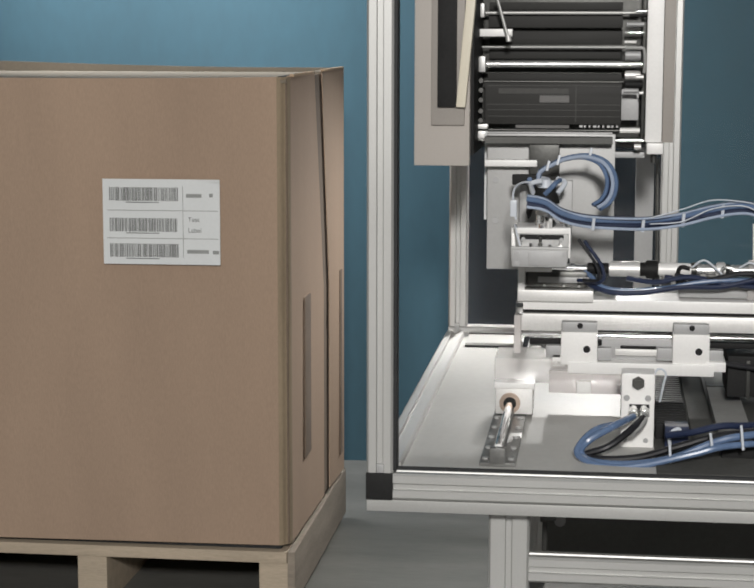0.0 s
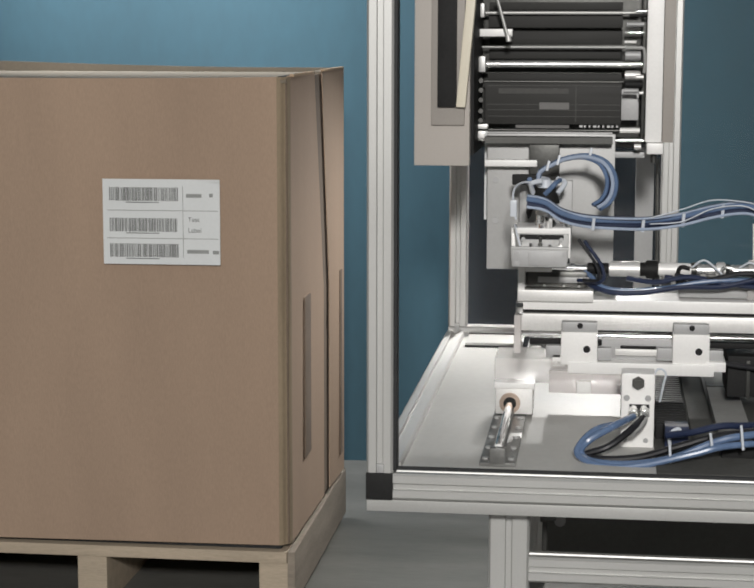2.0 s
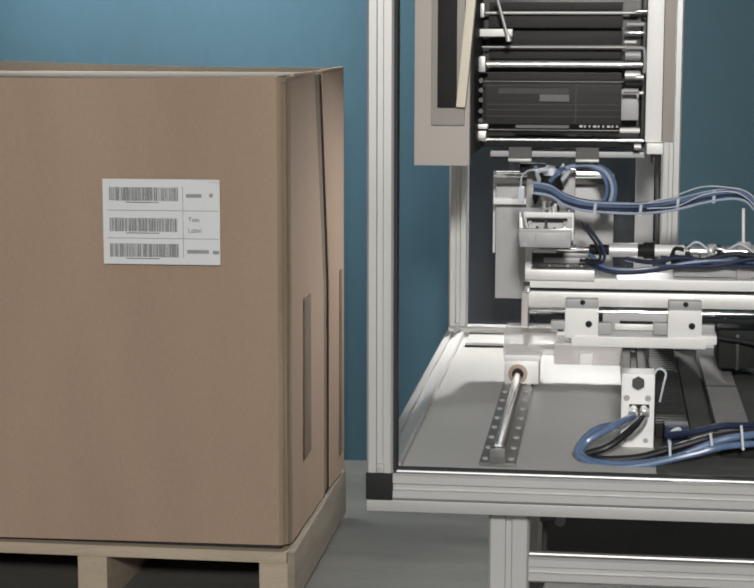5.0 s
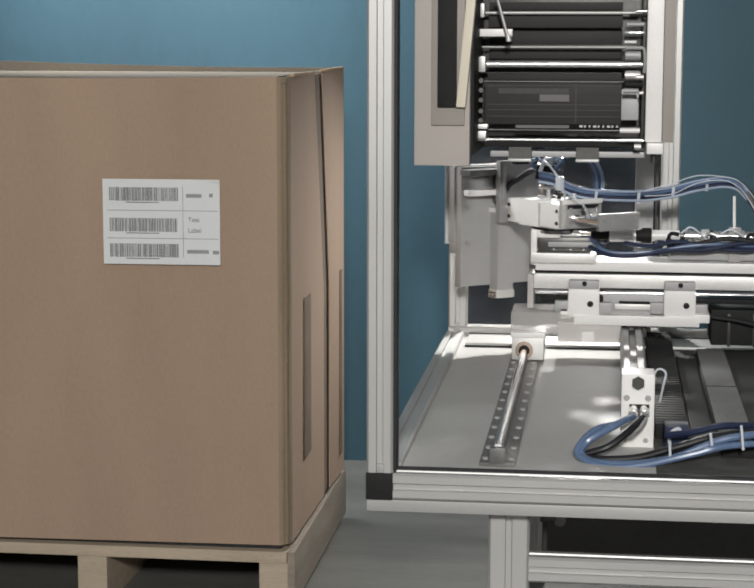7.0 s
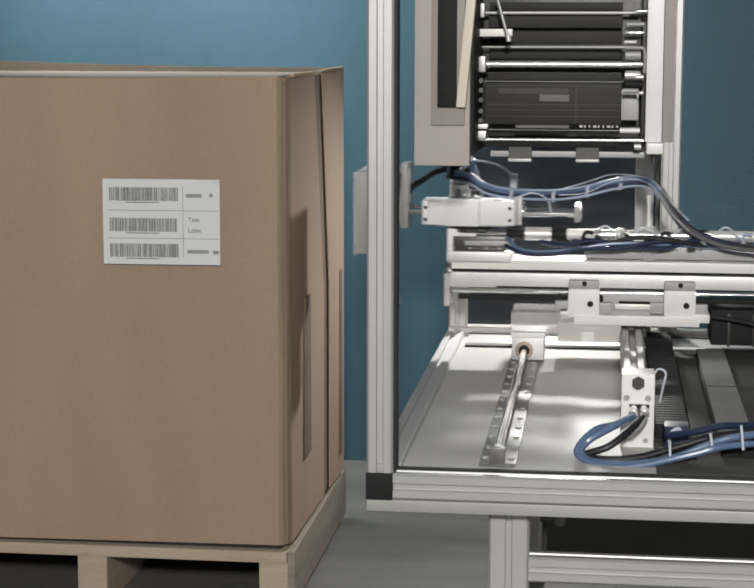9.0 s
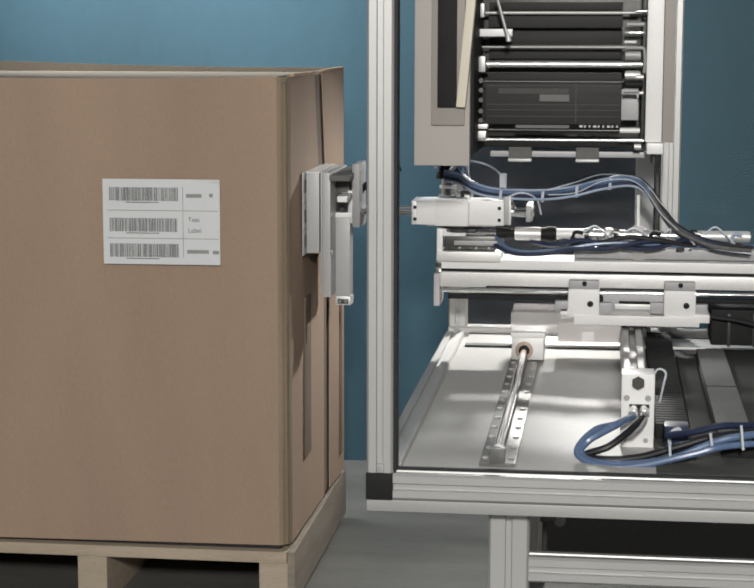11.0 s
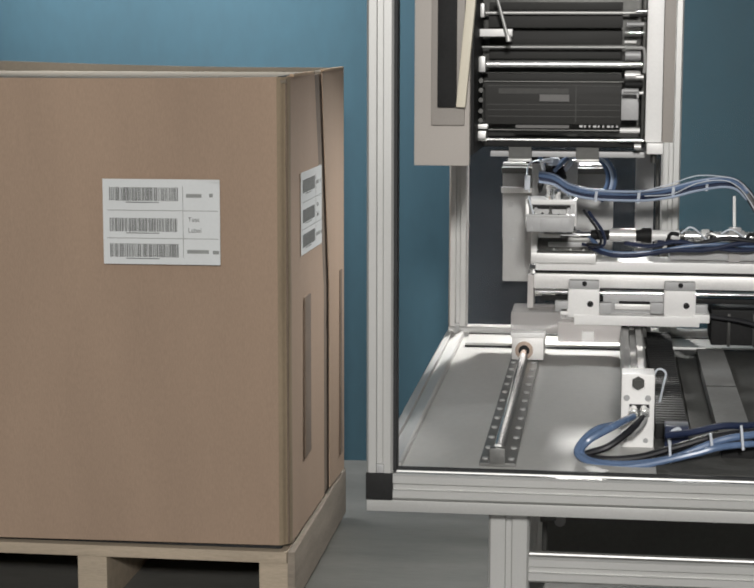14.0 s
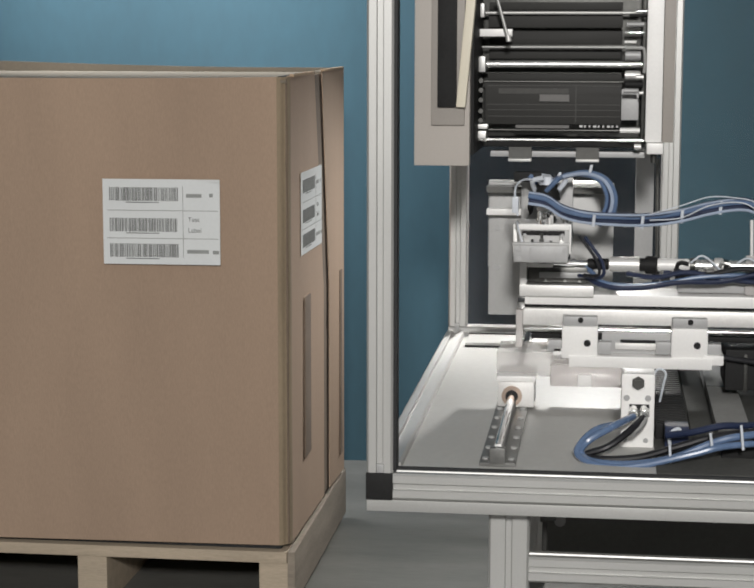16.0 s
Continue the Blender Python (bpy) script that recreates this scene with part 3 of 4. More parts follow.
# ---- guides fixed on the table ----
def rod_guide():
    t = thing("rod_guide", (-0.16, 3.3, TZ), "round steel guide rod on a drilled rail on the table", "linear guide")
    x = -0.161
    part("rail_base", blk(x - 0.028, x + 0.028, TZ + 0.0005, TZ + 0.006, 2.74, 3.86, 0.001), RAIL_GREY, t)
    part("rail_web", blk(x - 0.007, x + 0.007, TZ + 0.006, TZ + 0.022, 2.75, 3.86, 0.001), RAIL_GREY, t)
    part("shaft", rod((x, 2.75, TZ + 0.028), (x, 3.86, TZ + 0.028), 0.0065, 20), CHROME, t, "polished steel shaft")
    part("end_stop", blk(x - 0.012, x + 0.012, TZ + 0.006, TZ + 0.03, 2.735, 2.75, 0.002), RAIL_GREY, t)
    y = 2.765
    while y < 3.83:
        for dx in (-0.02, 0.02):
            part("rail_screw", rod((x + dx, y, TZ + 0.005), (x + dx, y, TZ + 0.009), 0.005, 12), PAD_PLATE, t)
        y += 0.075
    return t


rod_guide()


def drive_cylinder():
    t = thing("drive_cylinder", (0.055, 3.3, TZ), "rodless air cylinder with a white end block on the table", "air cylinder")
    x0, x1, z0, z1 = 0.027, 0.080, 0.479, 0.602
    c = (x0 + x1) / 2
    block = part("end_block", blk(x0, x1, TZ, z1, 2.90, 2.955, 0.003), WHITE_PLATE, t, "white end block with air ports")
    part("barrel", profile((c - 0.002, 2.955, TZ + 0.05), (c - 0.002, 3.86, TZ + 0.05), 0.05, 0.044), RAIL_GREY, t)
    part("end_block", blk(x0, x1, TZ, z1 - 0.02, 3.86, 3.89, 0.003), WHITE_PLATE, t, "white rear end block")
    bm = rod((c, 2.9005, 0.588), (c, 2.894, 0.588), 0.011, 6)
    rod((c, 2.895, 0.588), (c, 2.8925, 0.588), 0.006, 12, bm)
    part("plug", bm, DARK_STEEL, block, "dark hexagon plug")
    for x in (0.0355, 0.0695):
        bolt(block, x, 2.9005, 0.563, 0.005, 0.002, GREY_PLATE)
    for x in (0.034, 0.067):
        bolt(block, x, 2.9005, 0.494, 0.004, 0.002, GREY_PLATE)
    part("port_plate", blk(0.040, 0.072, 0.533, 0.553, 2.8975, 2.901, 0.001), BLACK, block)
    for px in (0.047, 0.0635):
        bm = rod((px, 2.90, 0.545), (px, 2.876, 0.541), 0.0078, 16, None, None, 0.001)
        rod((px, 2.877, 0.541), (px - 0.002, 2.868, 0.534), 0.0062, 14, bm)
        part("port_fitting", bm, SATIN, block, "bright hose fitting")
    part("hose_sleeve", tube([(0.062, 2.868, 0.535), (0.055, 2.852, 0.528), (0.043, 2.836, 0.521)], 0.0075, 12, 6), PAD_PLATE, t, "pale hose sleeve")
    part("sensor_wire", tube([(0.073, 2.950, 0.579), (0.085, 2.950, 0.601), (0.098, 2.950, 0.596), (0.095, 2.950, 0.576), (0.090, 2.960, 0.546)], 0.0018, 8, 8), CLEAR_TUBE, t, "thin pale wire")
    # air hoses sweeping away from the ports
    part("air_hose", tube([(0.046, 2.870, 0.539), (0.018, 2.820, 0.535), (-0.022, 2.800, 0.515), (-0.035, 2.800, 0.495), (-0.016, 2.790, 0.483), (0.041, 2.780, 0.483), (0.107, 2.780, 0.495), (0.172, 2.790, 0.520), (0.224, 2.800, 0.530), (0.316, 2.850, 0.528)], 0.006), HOSE_BLUE, t, "blue air hose")
    part("air_hose", tube([(0.062, 2.868, 0.538), (0.041, 2.830, 0.525), (0.008, 2.810, 0.503), (-0.027, 2.810, 0.489), (-0.003, 2.800, 0.485), (0.056, 2.800, 0.490), (0.122, 2.800, 0.511), (0.181, 2.810, 0.526), (0.324, 2.860, 0.534)], 0.0056), CABLE, t, "black air hose")
    part("air_hose", tube([(0.026, 2.870, 0.527), (-0.011, 2.820, 0.528), (-0.037, 2.800, 0.506), (-0.036, 2.790, 0.490), (0.005, 2.775, 0.479), (0.063, 2.770, 0.485), (0.136, 2.770, 0.504), (0.194, 2.780, 0.517), (0.321, 2.830, 0.518)], 0.0052), HOSE_BLUE, t, "blue air hose")
    part("air_hose", tube([(0.098, 2.860, 0.512), (0.139, 2.850, 0.521), (0.183, 2.850, 0.532), (0.228, 2.860, 0.532), (0.326, 2.880, 0.540)], 0.0056), HOSE_DARK, t, "navy air hose")
    for p, q in (((0.208, 2.775, 0.550), (0.212, 2.775, 0.512)), ((0.162, 2.775, 0.537), (0.166, 2.775, 0.509)), ((0.101, 2.775, 0.516), (0.103, 2.775, 0.488))):
        part("cable_tie", rod(p, q, 0.0022, 8), CLEAR_TUBE, t, "white cable tie")
    part("valve", blk(0.097, 0.135, 0.480, 0.521, 2.89, 2.93, 0.003), HOSE_DARK, t, "dark blue valve block")
    part("valve_fitting", tube([(0.107, 2.885, 0.483), (0.104, 2.880, 0.508), (0.116, 2.880, 0.519), (0.123, 2.880, 0.514)], 0.003, 8, 6), CLEAR_TUBE, t)
    part("clamp", blk(0.183, 0.245, 0.482, 0.507, 2.83, 2.87, 0.003), BLACK, t, "black hose clamp")
    return t


drive_cylinder()


def cable_chain():
    t = thing("cable_chain", (0.13, 3.3, TZ), "black plastic cable chain lying on the table", "cable chain")
    link = None
    for i in range(46):
        y = 2.95 + i * 0.02
        if link is None:
            bm = blk(0.084, 0.136, TZ + 0.004, TZ + 0.03, y, y + 0.013, 0.003)
            blk(0.084, 0.090, TZ + 0.004, TZ + 0.027, y + 0.012, y + 0.0205, 0, bm)
            blk(0.130, 0.136, TZ + 0.004, TZ + 0.027, y + 0.012, y + 0.0205, 0, bm)
            link = part("link", bm, BLACK, t)
        else:
            o = new("link", link.data)
            o.parent, o.matrix_parent_inverse = t, t.matrix_basis.inverted()
            o.location = (0, 0.02 * i, 0)
    return t


cable_chain()


def trough():
    t = thing("cable_trough", (0.25, 3.3, TZ), "grey sheet-metal cable trough on the table", "cable trough")
    a, b = 0.183, 0.237
    part("base_sheet", blk(0.081, 0.52, TZ + 0.0005, TZ + 0.004, 2.715, 3.79, 0.001), DARK_SHEET, t, "dark grey base sheet")
    part("cover", blk(a, b, TZ + 0.004, TZ + 0.025, 2.92, 3.70, 0.002), COVER, t, "mid-grey cover")
    part("cover_joint", blk(a, b, TZ + 0.025, TZ + 0.0265, 3.30, 3.306, 0), DARK_STEEL, t)
    part("inner_strip", blk(0.143, 0.178, TZ + 0.004, TZ + 0.010, 2.94, 3.70, 0.001), DARK_SHEET, t, "narrow grey strip")
    part("side_sheet", blk(b + 0.002, b + 0.2, TZ + 0.004, TZ + 0.012, 2.92, 3.79, 0.001), DARK_SHEET, t)
    return t


trough()

# ---- the moving applicator, drawn in its rear position with the head turned outwards ----
CY = 3.63
AX, AY = -0.109, 3.70


def carriage():
    t = thing("traverse_carriage", (0.05, 3.65, TZ), "pale aluminium carriage with two bearing blocks riding the table guides", "carriage")
    for x0, x1, d in ((1190, 1255, 0), (1388, 1453, 2)):
        k = 0.000957
        a, b = (x0 - 1271) * k + 0.002, (x1 - 1271) * k + 0.002
        block = part("bearing_block", blk(a, b, 0.576, 0.633, CY, CY + 0.035, 0.002), WHITE_PLATE, t, "white bearing block")
        cap = part("bearing_cap", blk(a + 0.001, b - 0.001, 0.633, 0.650, CY + 0.004, CY + 0.028, 0.002), GREY_PLATE, t)
        bolt(block, (a + b) / 2 + 0.013, CY, 0.604, 0.0062, 0.0015, BLACK)
        bolt(cap, (a + b) / 2 + 0.001, CY + 0.004, 0.644, 0.005, 0.002, BLACK)
        part("side_lug", blk(b, b + 0.024, 0.583, 0.605, CY + 0.01, CY + 0.03, 0.002), GREY_PLATE, t)
        part("side_lug", blk(a - 0.026, a, 0.585, 0.607, CY + 0.01, CY + 0.03, 0.002), GREY_PLATE, t)
    part("saddle_plate", blk(-0.063, 0.184, 0.562, 0.582, 3.625, 3.76, 0.002), WHITE_PLATE, t, "white saddle plate")
    part("saddle_step", blk(0.170, 0.204, 0.570, 0.587, 3.628, 3.70, 0.002), WHITE_PLATE, t)
    part("saddle_step", blk(-0.091, -0.067, 0.570, 0.593, 3.64, 3.70, 0.002), WHITE_PLATE, t)
    part("bridge", blk(-0.006, 0.123, 0.577, 0.621, 3.66, 3.672, 0.001), GREY_PLATE, t)
    part("bridge_slot", blk(0.026, 0.087, 0.601, 0.607, 3.655, 3.662, 0.001), BLACK, t)
    part("bridge_lip", blk(0.017, 0.090, 0.591, 0.602, 3.65, 3.66, 0.001), PLATE, t)
    # cross plate to the rod guide
    part("cross_plate", blk(-0.190, -0.057, 0.541, 0.583, 3.64, 3.76, 0.003), ACRYLIC, t, "milky acrylic cross plate")
    part("cross_plate", blk(-0.095, 0.031, 0.526, 0.565, 3.63, 3.75, 0.003), CLOUDY, t, "cloudy cross plate")
    part("cross_tab", blk(-0.047, -0.023, 0.528, 0.549, 3.62, 3.64, 0.001), WHITE_PLATE, t)
    bush_box = part("guide_housing", blk(-0.186, -0.122, 0.490, 0.540, 3.615, 3.70, 0.003), PLATE, t, "guide bush housing")
    part("housing_cap", blk(-0.188, -0.119, 0.536, 0.546, 3.61, 3.71, 0.002), WHITE_PLATE, t)
    c = -0.161
    bm = rod((c, 3.617, TZ + 0.028), (c, 3.610, TZ + 0.028), 0.018, 24)
    part("bush", bm, BRASS, bush_box, "brass guide bush")
    part("bush_hole", rod((c, 3.611, TZ + 0.028), (c, 3.609, TZ + 0.028), 0.011, 20), BLACK, bush_box)
    carrier = part("cable_carrier", blk(0.209, 0.603, 0.521, 0.593, 3.66, 3.80, 0.004), BLACK, t, "black cable carrier")
    for k in range(7):
        cx = 0.211 + 0.03 + k * 0.05
        part("carrier_rib", blk(cx, cx + 0.006, 0.519, 0.585, 3.656, 3.662, 0.001), DARK_STEEL, carrier)
    part("carrier_cable", tube([(0.190, 3.650, 0.583), (0.218, 3.645, 0.580), (0.265, 3.640, 0.574), (0.341, 3.640, 0.554)], 0.005), CABLE, carrier)
    part("piston_yoke", blk(0.028, 0.082, 0.533, 0.556, 3.66, 3.74, 0.002), DARK_STEEL, t)
    for x in (1295, 1337):
        bolt(t, (x - 1271) * 0.00096, 3.66, 0.544, 0.005, 0.003, CHROME)
    return t


def cross_slide():
    t = thing("cross_slide", (0.1, 3.7, 0.6), "long pale aluminium cross slide with cylinder and hoses on top", "linear slide")
    xe = 0.72
    xl = -0.152
    part("upper_beam", blk(xl, xe, 0.666, 0.686, 3.66, 3.76, 0.003), WHITE_PLATE, t, "white upper beam")
    part("beam_gap", blk(xl + 0.01, xe, 0.656, 0.664, 3.675, 3.75, 0), BLACK, t)
    part("lower_beam", blk(xl + 0.006, xe, 0.628, 0.659, 3.664, 3.75, 0.004), PLATE, t, "pale lower beam")
    part("slot_line", blk(xl + 0.1, xe, 0.629, 0.632, 3.6625, 3.67, 0), BLACK, t)
    zr = 0.621
    part("slide_rail", rod((xl + 0.008, 3.675, zr), (xe, 3.675, zr), 0.0048, 16), CHROME, t, "chrome slide rail")
    # black bar drawn as the dark line of shade under the rail
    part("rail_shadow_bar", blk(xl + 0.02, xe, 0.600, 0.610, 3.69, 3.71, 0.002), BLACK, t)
    part("end_plate", blk(xl - 0.006, xl + 0.006, 0.589, 0.656, 3.66, 3.75, 0.002), CLOUDY, t, "cloudy end plate")
    part("end_plate", blk(xl - 0.003, xl + 0.010, 0.659, 0.679, 3.656, 3.75, 0.002), CHROME, t)
    # seat of the turning head
    part("seat_cheek", blk(xl, xl + 0.012, 0.682, 0.748, 3.655, 3.76, 0.002), WHITE_PLATE, t)
    part("seat_floor", blk(xl, -0.022, 0.682, 0.702, 3.65, 3.765, 0.002), PLATE, t)
    part("seat_roof", blk(xl + 0.01, xl + 0.058, 0.732, 0.747, 3.66, 3.76, 0.002), WHITE_PLATE, t)
    part("seat_back", blk(xl + 0.01, -0.023, 0.689, 0.735, 3.75, 3.76, 0.001), GREY_PLATE, t)
    part("rotary_drive", blk(-0.139, -0.033, 0.704, 0.732, 3.67, 3.745, 0.006), DARK_STEEL, t, "dark rotary drive")
    part("drive_plate", blk(-0.118, -0.030, 0.713, 0.723, 3.666, 3.672, 0.002), GREY_PLATE, t)
    for x in (1125, 1160, 1195, 1222):
        part("drive_stud", rod(((x - 1271) * 0.00096, 3.668, 0.708), ((x - 1271) * 0.00096, 3.664, 0.708), 0.0026, 10), PAD_PLATE, t)
    # air cylinder along the top
    zc = 0.737
    for x0, x1, r, m in ((1150, 1215, 0.009, CHROME), (1206, 1252, 0.006, CHROME), (1236, 1275, 0.010, BLACK), (1275, 1330, 0.0135, PLATE), (1328, 1345, 0.012, BLACK), (1340, 1362, 0.016, BLACK),
                         (1362, 1420, 0.0115, WHITE_PLATE), (1420, 1430, 0.0135, DARK_STEEL), (1430, 1466, 0.0115, SATIN), (1464, 1480, 0.0145, PLATE), (1480, 1488, 0.012, BLACK),
                         (1488, 1540, 0.0105, SATIN), (1538, 1552, 0.0135, GREY_PLATE), (1552, 1640, 0.0105, SATIN), (1638, 1652, 0.0135, BLACK), (1652, 1760, 0.0115, PLATE)):
        part("cylinder_section", rod(((x0 - 1271) * 0.000965, 3.685, zc), ((x1 - 1271) * 0.000965, 3.685, zc), r, 22, None, None, 0.0015), m, t)
    part("shelf", blk(0.124, 0.509, 0.688, 0.709, 3.69, 3.76, 0.002), GREY_PLATE, t)
    rnd = random.Random(3)
    for i in range(9):
        x = 1375 + i * 24
        part("fitting", rod(((x - 1271) * 0.000965, 3.672, zc - 0.012 - 0.006 * rnd.random()), ((x + 12 - 1271) * 0.000965, 3.668, zc - 0.018 + 0.008 * rnd.random()), 0.0065, 12), rnd.choice((BLACK, CHROME, HOSE_DARK, BLACK)), t)
    for i in range(14):
        x = 0.09 + 0.026 * i + 0.008 * rnd.random()
        if i % 3 == 0:
            part("valve_body", blk(x, x + 0.016, 0.709, 0.709 + 0.014 + 0.008 * rnd.random(), 3.668, 3.684, 0.0015), rnd.choice((BLACK, DARK_STEEL, PAD_PLATE)), t)
        elif i % 3 == 1:
            part("elbow", tube([(x, 3.672, 0.712), (x, 3.67, 0.736), (x + 0.006, 3.668, 0.744), (x + 0.02, 3.666, 0.742)], 0.0036, 8, 5), rnd.choice((SATIN, BLACK, HOSE_PALE)), t)
        else:
            part("clear_tube", tube([(x, 3.67, 0.744), (x + 0.02, 3.664, 0.752 + 0.006 * rnd.random()), (x + 0.045, 3.662, 0.738), (x + 0.06, 3.664, 0.722)], 0.0018, 8, 6), CLEAR_TUBE, t, "thin clear tube")
    # hoses lying along the slide
    part("air_hose", tube([(-0.047, 3.700, 0.735), (-0.027, 3.670, 0.725), (-0.007, 3.655, 0.709), (0.036, 3.650, 0.704), (0.102, 3.650, 0.710), (0.158, 3.655, 0.720), (0.224, 3.660, 0.724), (0.338, 3.670, 0.719), (0.507, 3.680, 0.719)], 0.0042), HOSE_BLUE, t, "blue air hose")
    part("air_hose", tube([(-0.056, 3.700, 0.728), (-0.031, 3.665, 0.713), (0.007, 3.648, 0.701), (0.064, 3.645, 0.702), (0.130, 3.650, 0.712), (0.196, 3.655, 0.713), (0.281, 3.660, 0.728), (0.414, 3.680, 0.715)], 0.0046), HOSE_DARK, t, "navy air hose")
    part("air_hose", tube([(0.035, 3.670, 0.723), (0.083, 3.660, 0.718), (0.140, 3.660, 0.728), (0.206, 3.660, 0.717), (0.281, 3.660, 0.714), (0.356, 3.670, 0.733), (0.432, 3.680, 0.721)], 0.0046), HOSE_DARK, t, "navy air hose")
    part("air_hose", tube([(0.116, 3.670, 0.729), (0.168, 3.660, 0.723), (0.229, 3.660, 0.736), (0.290, 3.660, 0.731), (0.356, 3.670, 0.721), (0.452, 3.690, 0.722)], 0.005), CABLE, t, "black cable")
    # mast and the bundle that hangs from it to the head
    part("mast", rod((0.250, 3.700, 0.817), (0.254, 3.700, 0.681), 0.003, 10), WHITE_PLATE, t, "thin pale mast")
    part("mast_clip", blk(0.240, 0.264, 0.687, 0.757, 3.676, 3.686, 0.002), ACRYLIC, t, "clear plastic clip")
    run = [(1128, 362), (1160, 368), (1190, 386), (1230, 396), (1290, 399), (1345, 398), (1400, 390), (1450, 377), (1500, 369), (1530, 374), (1552, 395), (1575, 430), (1610, 470), (1680, 500), (1760, 510)]
    for i, (dy, dz, m, r) in enumerate(((0.0, 0.006, HOSE_BLUE, 0.0046), (0.004, -0.002, HOSE_DARK, 0.0046), (-0.006, -0.007, HOSE_PALE, 0.0026), (0.006, 0.010, HOSE_DARK, 0.0036), (-0.003, 0.011, HOSE_PALE, 0.0022))):
        pts = [Vector(((x - 1271) * 0.000968, 3.66 + dy + (0.006 * math.sin(x * 0.02 + i)), 1.15 - (y - 56) * 0.000972 + dz)) for x, y in run]
        part("bundle_hose", tube(pts[:11] if m in (HOSE_BLUE, HOSE_PALE) else pts, r), m, t, "air hose of the hanging bundle")
    pts = [Vector(((x - 1271) * 0.000968, 3.658, 1.15 - (y - 56) * 0.000972 + 0.003)) for x, y in run[9:]]
    part("bundle_sleeve", tube(pts, 0.0048), SLEEVE, t, "grey braided cable sleeve")
    pts = [q + Vector((0.004, 0.004, 0.007)) for q in pts]
    part("bundle_sleeve", tube(pts, 0.0034), CABLE, t, "black cable sleeve")
    for dy, dz in ((-0.012, 0.018), (-0.015, 0.004)):
        pts = [Vector(((x - 1271) * 0.000968, 3.66 + dy, 1.15 - (y - 56) * 0.000972 + dz + 0.006 * math.sin(x * 0.035 + dz * 90))) for x, y in run[5:13]]
        part("signal_wire", tube(pts, 0.0011, 8), CLEAR_TUBE, t, "thin white signal wire")
    for x, y in ((1245, 399), (1332, 401), (1402, 391), (1470, 374)):
        bm = rod(((x - 1271) * 0.000965, 3.655, 1.15 - (y + 13 - 56) * 0.000965), ((x + 2 - 1271) * 0.000965, 3.655, 1.15 - (y - 11 - 56) * 0.000965), 0.003, 8)
        part("cable_tie", bm, CLEAR_TUBE, t, "white cable tie")
    return t


def swivel_head():
    t = thing("swivel_head", (AX, AY, 0.72), "swivelling head with a pale guide block and brass-tipped fittings", "swivel head")
    z0, z1 = 0.754, 0.808
    x0, x1 = -0.203, -0.013
    part("guide_block", blk(x0 + 0.010, x1 - 0.004, z0 + 0.002, z1 - 0.004, 3.650, 3.742, 0.002), WHITE_PLATE, t, "pale guide block")
    part("block_collar", blk(-0.155, -0.088, z0, z1 - 0.001, 3.646, 3.746, 0.002), WHITE_PLATE, t, "raised middle collar")
    part("collar_joint", blk(-0.0876, -0.0862, z0 + 0.003, z1 - 0.005, 3.6485, 3.66, 0), GREY_PLATE, t)
    part("end_cap", blk(x0, x0 + 0.010, z0 + 0.002, z1 - 0.004, 3.650, 3.742, 0.002), PLATE, t)
    part("end_cap", blk(x1 - 0.004, x1 + 0.006, z0 + 0.004, z1 + 0.006, 3.648, 3.744, 0.002), PAD_PLATE, t)
    part("cap_rim", blk(x1 + 0.006, x1 + 0.010, z1 - 0.002, z1 + 0.007, 3.648, 3.744, 0.001), WHITE_PLATE, t)
    part("cap_rim", blk(x1 + 0.006, x1 + 0.010, z0 + 0.004, z1 - 0.002, 3.648, 3.655, 0.001), PLATE, t)
    for k, sy in enumerate((3.664, 3.681, 3.697, 3.713, 3.730)):
        sz = z0 + (0.030, 0.024, 0.034, 0.022, 0.030)[k]
        bm = rod((x1 + 0.004, sy, sz), (x1 + 0.016 + 0.004 * (k % 2), sy, sz), 0.0042, 12)
        rod((x1 + 0.010, sy, sz), (x1 + 0.010, sy, sz + 0.012), 0.0026, 10, bm)
        part("cap_fitting", bm, (SATIN, CHROME, DARK_STEEL, CHROME, SATIN)[k], t)
    part("cap_inset", blk(x1 + 0.0055, x1 + 0.0075, z1 - 0.012, z1 - 0.004, 3.662, 3.736, 0), BLACK, t, "dark slot under the rim")
    part("turntable", rod((AX, AY, 0.740), (AX, AY, z0 + 0.004), 0.044, 30), BLACK, t, "black turntable")
    part("turntable_ring", rod((AX, AY, 0.7415), (AX, AY, 0.7465), 0.047, 30), CHROME, t)
    part("base_lip", blk(x0 + 0.03, x1 - 0.02, z0 - 0.001, z0 + 0.003, 3.655, 3.74, 0.001), GREY_PLATE, t)
    for x in (-0.196, -0.026):
        for z in (0.013, 0.037):
            bolt(t, x, 3.650, z0 + z, 0.0036, 0.002, BLACK)
    # screw heads on the rear end cap
    for yy in (3.668, 3.732):
        for zz in (z0 + 0.016, z1 - 0.012):
            part("cap_screw", rod((x1 + 0.005, yy, zz), (x1 + 0.009, yy, zz), 0.0036, 14), GREY_PLATE, t)
    part("cap_rib", blk(x1 + 0.004, x1 + 0.008, z0 + 0.018, z1 - 0.014, 3.684, 3.716, 0.001), GREY_PLATE, t)
    # valve tower
    tx = -0.134
    part("tower", rod((tx, 3.70, z1 - 0.002), (tx, 3.70, 0.846), 0.0135, 22), CHROME, t, "bright steel column")
    part("tower_collar", rod((tx, 3.70, 0.826), (tx, 3.70, 0.832), 0.017, 22), PLATE, t)
    part("tower_collar", rod((tx, 3.70, z1 - 0.003), (tx, 3.70, z1 + 0.004), 0.019, 22), GREY_PLATE, t)
    part("tower_fitting", rod((tx + 0.021, 3.69, z1 - 0.002), (tx + 0.021, 3.69, z1 + 0.018), 0.005, 12), SATIN, t)
    zt = 0.873
